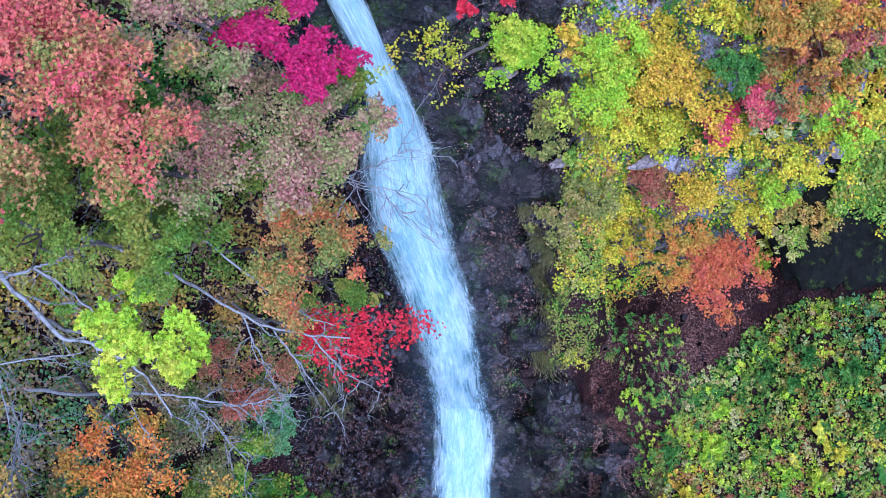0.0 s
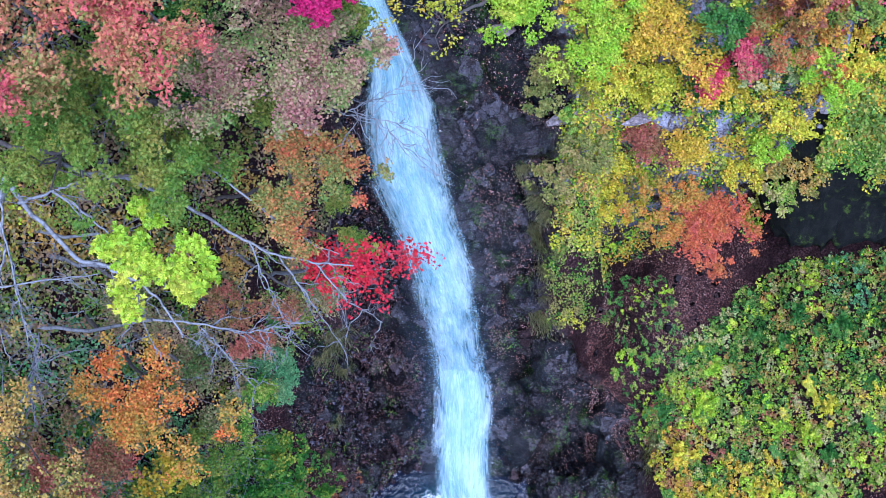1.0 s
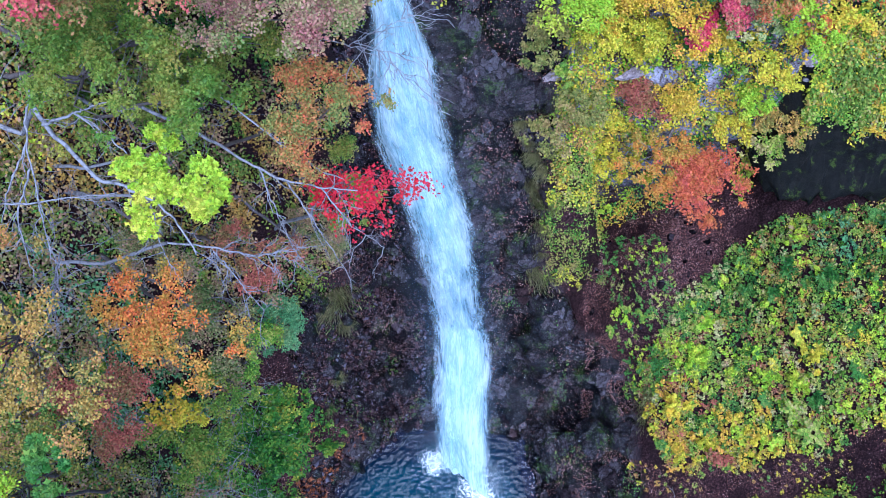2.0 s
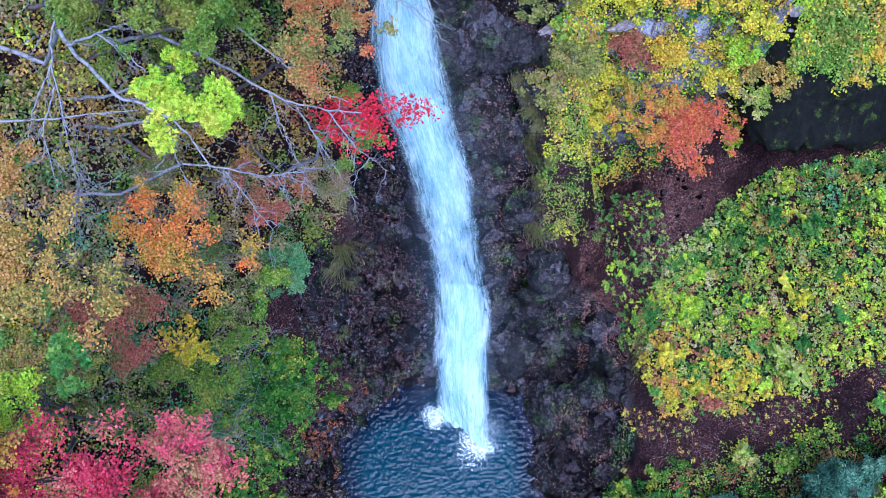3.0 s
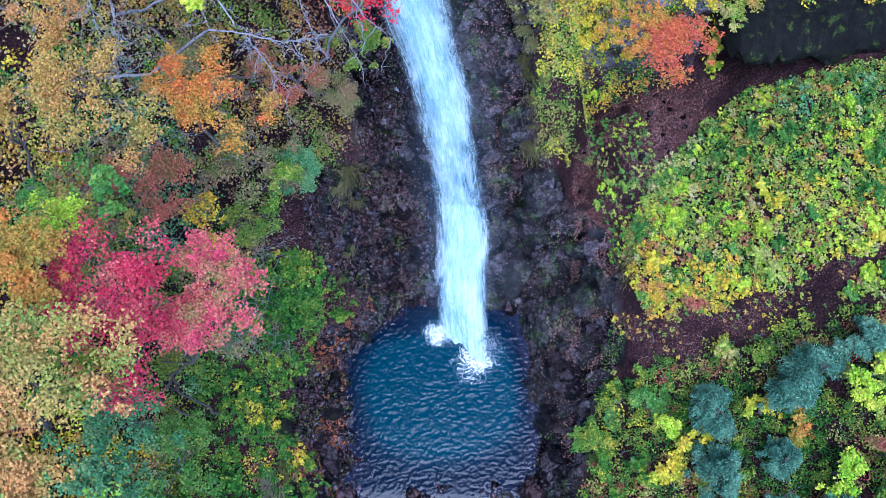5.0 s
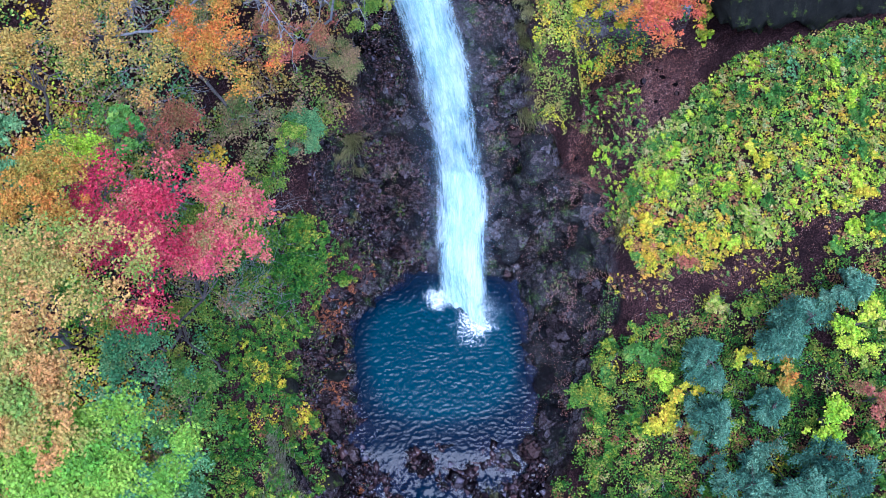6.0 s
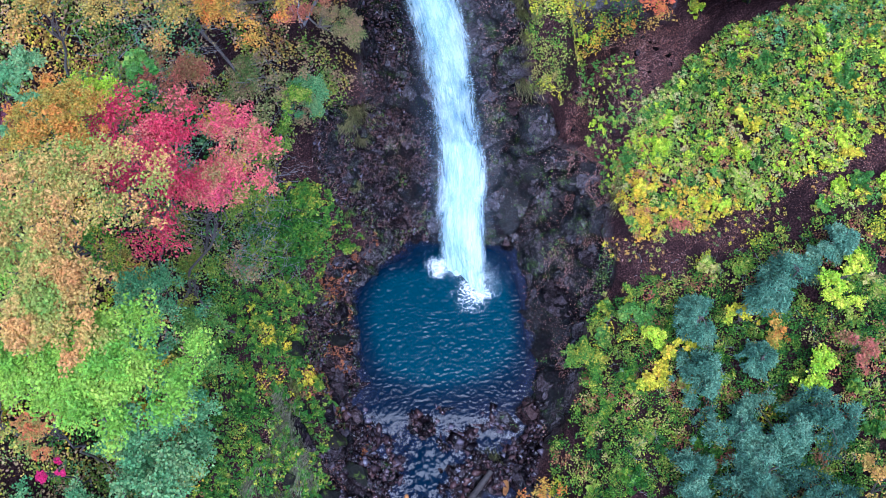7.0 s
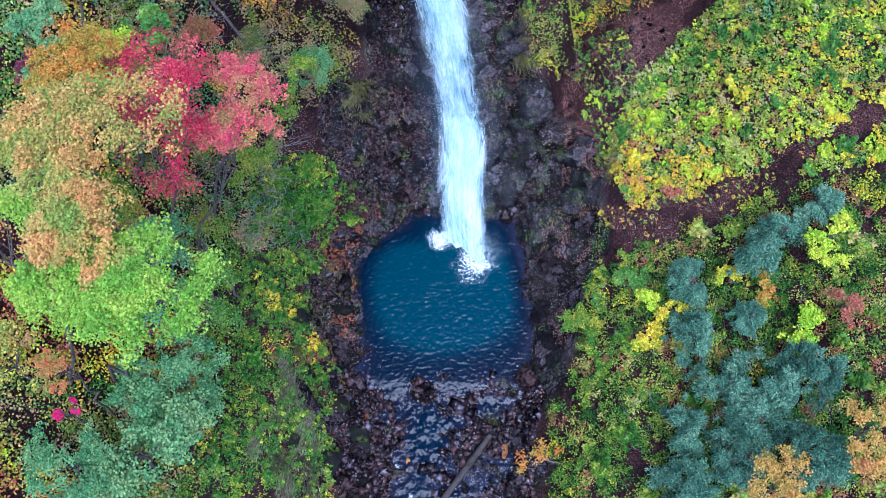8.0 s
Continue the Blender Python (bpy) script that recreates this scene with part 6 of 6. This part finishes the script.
def herbs(count, box, palettes, sizes, group, skip=None, gap=0.6, name="herb", single=140, wettest=0.35):
    taken, tries, rest_of = [], 0, []
    while len(taken) < count and tries < count * 40:
        tries += 1
        x, y = rng.uniform(box[0], box[1]), rng.uniform(box[2], box[3])
        if (skip and (skip(x, y) or wetness(np.array([x]), np.array([y]))[0] > wettest)):
            continue
        r = rng.uniform(*sizes)
        if any((x - a) ** 2 + (y - b) ** 2 < ((r + c) * gap) ** 2 for a, b, c in taken):
            continue
        taken.append((x, y, r))
        drift = vnoise(np.array([[x * 0.4, y * 0.4, 3.0]]), 99)[0] * 0.5 + 0.5
        if callable(palettes):
            palette = palettes(x, y)
        else:
            palette = palettes[int(np.clip(drift * 0.8 - 0.1 + rng.random() * 0.45, 0, 0.999) * len(palettes))]
        mesh, flat = ROSETTES[rng.integers(4)], rng.uniform(0.9, 1.7)
        if len(taken) > single:
            rest_of.append((mesh, x, y, r, flat, palette))
        else:
            plant(name, mesh, x, y, r, palette, "leafy %s with %s rosettes" % (name.replace("_", " "), LABELS[palette]), "plant", group, None, flat)
    if rest_of:
        joined(rest_of, "dense growth of %s rosettes on the slope")


for k, (x, y, z, r, palette) in enumerate(CLIFF):
    fine = palette in (HERB, OLIVE, YELLOW, TAN, AMBER, KHAKI)
    tree("tall_shrub", x, y, z, r, (x + 0.1, y + 0.9), palette, "bushy %s shrub clinging to the cliff" % LABELS[palette], 0.105 if fine else 0.088, "oval" if fine else "lobed", int(1750 * r ** 1.6), int(26 + 16 * r), 0.9, seed=400 + k, category="shrub", limbs=6)
skip_right = lambda x, y: on_path(x, y) or in_gully(x, y) or (-5 < y < 5 and x < np.interp(y, [-5, -3.5, -1.5, 0, 1, 2.5, 4], [9.9, 9.4, 8.8, 9.2, 9.9, 10.4, 10.9]))


def slope_tone(x, y):
    """What grows where on the right slope: faded by its lower corner, yellow along the track, fresh green above."""
    k = rng.random()
    if y < -0.9 - 0.25 * (x - 9) + 0.8 * math.sin(x * 1.9) and x < 14:
        return (AMBER, TAN, RUSSET, HERB, YELLOW, PALEMIX, YELLOW, LIME, AMBER)[int(k * 9)]
    if x > 13.5 and y < 1.6 + 0.3 * (x - 14):
        return (LIME, HERB, LIME, HERB, PALEMIX, GREEN, YELLOW)[int(k * 7)]
    if x > 15.5 and y > 3.5:
        return (TEAL, GREEN, DEEP, HERB)[int(k * 4)]
    return (GREEN, HERB, HERB, GREEN, LIME, HERB, DEEP, PALEMIX, HERB, GREEN)[int(k * 10)]


by_gully = lambda x, y: x > np.interp(y, [-1.5, 0, 2.5, 4, 5.8], [9.6, 10.0, 10.6, 10.2, 9.4]) or x < np.interp(y, [-1.5, 0, 2.5, 5.8], [8.3, 8.2, 7.9, 7.4])
herbs(200, (7.4, 10.6, -1.5, 5.8), (GREEN, GREEN, HERB, GREEN, LIME, DEEP, HERB), (0.16, 0.38), "herbs beside the gully", by_gully, 0.62, wettest=0.9)
herbs(85, (8.4, 18, -7.5, -2.0), (HERB, GREEN, HERB, TAN, YELLOW, GREEN, RUSSET), (0.09, 0.22), "seedlings on the track", lambda x, y: not on_path(x, y) or vnoise(np.array([[x * 0.9, y * 0.9, 9.0]]), 135)[0] < -0.05, 0.8, "seedling", wettest=0.9)
thicket(260, 3.2, 8.2, 1.6, 6.6, (DEEP, GREEN, KHAKI, DEEP, OLIVE, HERB), (0.1, 0.3), 0.075, "low %s plants rooted in the rock", (0.04, 0.2), lambda x, y: x < 3.4 + 0.5 * (5 - y) or vnoise(np.array([[x * 0.7, y * 0.7, 2.0]]), 133)[0] < -0.05, 26)
herbs(980, (8.0, 21, -4.9, 6.4), slope_tone, (0.22, 0.54), "herbs of the right slope", skip_right, 0.40, single=200)
scatter(70, 7.0, 24, -4.8, 6.0, (HERB, GREEN, LIME, YELLOW), (0.4, 0.8), ("fine", "lobed", "fern"), "shrubs of the right slope", skip_right)
scatter(50, 7.5, 20, -21, -6.0, (DEEP, BANK, HERB, BANK), (0.45, 0.9), ("fine", "lobed", "fern"), "shrubs below the track", skip_right)
scatter(60, 3.0, 18, 7.5, 14, (YELLOW, HERB, LIME, AMBER, ORANGE), (0.4, 0.8), ("fine", "lobed"), "shrubs of the cliff", in_gully)
thicket(420, 2.4, 7.6, 3.4, 10, (KHAKI, HERB, KHAKI, OLIVE, KHAKI, YELLOW), (0.15, 0.4), 0.10, "%s bushes beside the fall", (0.15, 0.6), lambda x, y: x > 6.4 and y < 6.2, 36)
scatter(12, 7.6, 10.0, -2.5, 3.0, (GREEN, HERB, LIME), (0.25, 0.4), ("lobed", "broad"), "herbs beside the gully", None)
scatter(70, -13.0, -6.0, -21, -1.9, (DEEP, BANK, BANK, BANK, DEEP), (0.35, 0.7), ("fine", "broad", "lobed"), "shrubs of the left bank")
thicket(1500, 6.2, 22, -5.0, 6.5, (DEEP, GREEN, HERB, DEEP, TAN, HERB, MIXED, RUSSET, LIME, HERB), (0.12, 0.3), 0.10, "low %s undergrowth", (0.1, 0.4), skip_right, 34)
thicket(2100, 6.0, 21, -22.5, -5.5, (BANK, OLIVE, DEEP, BANK, HERB, RUSSET, BANK, DEEP, OLIVE, YELLOW, BANK), (0.18, 0.45), 0.10, "%s undergrowth below the track", (0.2, 0.9), skip_right, 55)
thicket(1700, 2.2, 20, 5.8, 15, (OLIVE, HERB, YELLOW, TAN, LIME, YELLOW, GREEN, AMBER, ORANGE, ROSE), (0.2, 0.5), 0.115, "%s bushes clinging to the cliff", (0.2, 0.9), lambda x, y: in_gully(x, y) or (x > 12 and y < 8.2), 62)
herbs(330, (-12.5, -5.2, -20, -1.7), (DEEP, BANK, BANK, GREEN, BANK, DEEP, BANK, BANK, DEEP, BANK, YELLOW), (0.3, 0.6), "plants of the left bank", lambda x, y: False, 0.36, "bank_plant")
thicket(1100, -14, -5.0, -23, -3.0, (DEEP, BANK, OLIVE, BANK, DEEP, BANK, BANK, RUSSET, YELLOW, RUSSET), (0.15, 0.4), 0.10, "%s undergrowth on the left bank", (0.05, 0.35), None, 34)
thicket(1500, -15, -3.6, -7, 9, (TEAL, DUSK, OLIVE, DUSK, MIXED, DUSK, OLIVE, TAN, DUSK, RUSSET), (0.25, 0.6), 0.125, "%s bushes on the left cliff", (0.4, 1.5), lambda x, y: x > np.interp(y, [-7, -1.5, -0.4, 0.6, 2, 4, 5, 9], [-10.4, -9.6, -9.2, -8.6, -6.9, -5.6, -5.9, -4.2]), 84)
thicket(900, -18.5, -12.5, -24, 10, (TEAL, OLIVE, DUSK, MIXED, GREEN, DUSK, AMBER, TAN, LIME, RUSSET, ORANGE), (0.4, 0.9), 0.135, "%s bushes on the upper left slope", (0.5, 1.6), lambda x, y: -2.5 < y < 3.5 and x > -16 and math.sin(x * 7.1) + math.sin(y * 9.3) > -0.4, 100)
thicket(360, 12.4, 22, 7.5, 10.4, (OLIVE, HERB, YELLOW, HERB, AMBER), (0.2, 0.5), 0.13, "%s bushes on the rock brow", (0.2, 0.7), lambda x, y: y < 7.9 + 0.35 * math.sin(x * 2.3) + 0.3 * math.sin(x * 5.1), 60)
thicket(500, -14, 2, 8, 20, (OLIVE, MIXED, GREEN, TAN, AMBER, ROSE), (0.4, 0.9), 0.13, "%s bushes above the fall", (0.4, 1.5), lambda x, y: abs(x - fall_axis(y)) < 2.0, 60)
# pale fern and yellow bushes that stand out on the right slope
plant("fern", OPEN_FERN, 15.1, -3.4, 0.75, HERB, "large pale yellow fern on the slope", "fern", up=0.4)
plant("fern", OPEN_FERN, 14.5, -2.5, 0.6, HERB, "large pale yellow fern on the slope", "fern", up=0.4)
plant("shrub", LOBED[0], 13.3, -3.6, 0.7, YELLOW, "golden yellow shrub on the slope", "shrub")
plant("shrub", SHRUBS[0], 10.2, -4.0, 0.8, AMBER, "amber shrub on the edge of the slope", "shrub")
plant("shrub", SHRUBS[1], 12.0, -4.4, 0.8, RUSSET, "russet shrub on the slope", "shrub")
# grass tufts hanging by the rock
for x, y, s in ((3.3, 6.7, 0.55), (3.6, 6.2, 0.6), (3.9, 5.4, 0.6), (3.6, 5.0, 0.5), (3.3, 7.6, 0.6), (3.0, 8.0, 0.5), (4.0, 4.5, 0.5), (3.7, 7.1, 0.5), (2.6, 8.6, 0.5), (4.3, 6.0, 0.5), (-5.5, -0.8, 0.5), (-5.9, -2.4, 0.5), (-5.2, 1.6, 0.6), (9.6, -1.6, 1.0), (9.3, -2.3, 0.9), (-8.4, -14.6, 1.0), (-8.0, -15.4, 1.1), (-8.6, -16.2, 1.1), (-7.9, -17.4, 1.0), (-8.8, -18.4, 1.2), (-7.4, -18.9, 1.1), (-7.2, -17.4, 0.9), (-8.2, -19.8, 1.1), (-6.9, -19.9, 1.0), (-8.3, -12.6, 0.8), (-8.7, -15.2, 1.0), (-7.5, -16.4, 0.9), (-9.0, -13.6, 0.9), (-8.9, -16.8, 1.0), (-9.8, -17.8, 1.0), (-5.6, 3.0, 1.0), (-6.0, 2.2, 0.9), (2.85, -15.9, 0.9), (4.0, 3.8, 0.9), (-7.4, -4.0, 0.7)):
    plant("grass_tuft", TUFTS[rng.integers(2)], x, y, s * 0.8, PALEGRASS if y < -13 and x < 0 else GRASS, "tuft of long drooping dry grass", "grass", "grass tufts on the rocks", flat=0.8)


# ---- ground cover and fallen leaves ----
def cover(name, count, box, palette, size, label, keep, lift=0.06, tilt=0.6, shape="oval"):
    x, y = rng.uniform(box[0], box[1], count), rng.uniform(box[2], box[3], count)
    good = keep(x, y)
    x, y = x[good], y[good]
    n = np.stack([rng.normal(0, tilt, len(x)), rng.normal(-0.2, tilt, len(x)), np.ones(len(x))], 1)
    z = rest_at(x, y) + np.abs(rng.normal(0, lift, len(x))) + 0.01
    me = leaf_mesh(name, np.stack([x, y, z], 1), n, size * rng.uniform(0.6, 1.4, len(x)), palette, shape)
    return tagged(new(name, me), label, name.replace("_", " "), kind="stuff")


def patchy(x, y, k, scale=0.5):
    return vnoise(np.stack([x * scale, y * scale, x * 0], 1), k)


cover("moss_tufts", 60000, (-9, 9, -21, 12), DEEP, 0.07, "small green plants in the rock cracks", lambda x, y: (wetness(x, y) > 0.3) & (patchy(x, y, 105, 0.7) > np.where(x > fall_axis(y), 0.55, 0.34)) & (rest_at(x, y) > 0.15) & (np.abs(x - fall_axis(y)) > 1.9), 0.05)
cover("fallen_leaves", 150000, (-10, 9, -20, 13), LITTER, 0.05, "brown and rust fallen leaves on wet rock", lambda x, y: (rest_at(x, y) > 0.12) & (np.abs(x - fall_axis(y)) > 1.8) & (patchy(x, y, 107, 0.9) + 0.5 * patchy(x, y, 109, 2.5) > np.where(x < fall_axis(y), -0.35, 0.75)), 0.02, 0.5)
cover("fallen_leaves", 5200, (2.2, 8.5, -12, 6), LITTER, 0.05, "scattered fallen leaves on wet rock", lambda x, y: (rest_at(x, y) > 0.12) & (wetness(x, y) > 0.4), 0.02, 0.5)
cover("fallen_leaves", 6000, (-1, 5.5, 3, 14), LITTER, 0.06, "brown and rust fallen leaves on the rock", lambda x, y: (np.abs(x - fall_axis(y)) > 2.1) & (patchy(x, y, 121, 1.0) > -0.6), 0.02, 0.5)
cover("fallen_leaves", 70000, (-8.2, -4.2, -18, -3), RUST, 0.055, "orange-brown leaves washed up along the shore", lambda x, y: (rest_at(x, y) > 0.1) & (np.abs(shore_left(y) - x - 0.9 - 0.5 * np.sin(y * 0.9)) < 0.8 + 0.4 * patchy(x, y, 123, 1.2)) & (patchy(x, y, 125, 2.0) > -0.2), 0.02, 0.5)
cover("fallen_leaves", 16000, (6.6, 10.6, -2.5, 6.5), LITTER, 0.045, "brown and rust fallen leaves between herbs", lambda x, y: (patchy(x, y, 127, 1.3) > -0.5), 0.015, 0.4)
cover("fallen_leaves", 95000, (6, 23, -8, 8), LITTER, 0.045, "brown and rust fallen leaves on soil", lambda x, y: (x > 8.4 - 0.5 * (y > 0)) & np.array([bool(on_path(a, b) or (in_gully(a, b) and a < 13.2 + 0.5 * math.sin(b * 3))) for a, b in zip(x, y)]) & (patchy(x, y, 117, 1.1) + 0.6 * patchy(x, y, 119, 3.0) > -0.35), 0.015, 0.4)


def twig_stuff(name, count, box, up, length, label):
    """Bare grey twigs of leafless bushes, too many to count."""
    rr = np.random.default_rng(77)
    lines = []
    for _ in range(count):
        x, y = rr.uniform(box[0], box[1]), rr.uniform(box[2], box[3])
        if wetness(np.array([x]), np.array([y]))[0] > 0.5:
            continue
        a = np.array([x, y, float(rest_at(x, y)) + rr.uniform(0, up * 0.4)])
        go = unit(rr.normal(size=3) * np.array([0.9, 0.9, 0.25]) + np.array([0.4, -0.2, 0.55]))
        b = a + go * length * rr.uniform(0.4, 1.0)
        line = bent(a, b, 5, 0.04, 0.05, rr)
        lines.append((line, 0.014, 0.004))
        for _ in range(3):
            m = line[rr.integers(1, 4)]
            lines.append((bent(m, m + unit(go + rr.normal(size=3) * 0.8) * length * rr.uniform(0.15, 0.4), 3, 0, 0.05, rr), 0.007, 0.003))
    return tagged(new(name, wood_mesh(name, lines, BARK_PALE, 3)), label, "twigs", kind="stuff")


twig_stuff("bare_twigs", 420, (-15, -8.4, -7, 7), 14.0, 2.4, "leafless grey twigs standing out of the bushes")
twig_stuff("bare_twigs", 160, (8, 20, -20, -6), 0.8, 1.2, "leafless grey twigs standing out of the bushes")
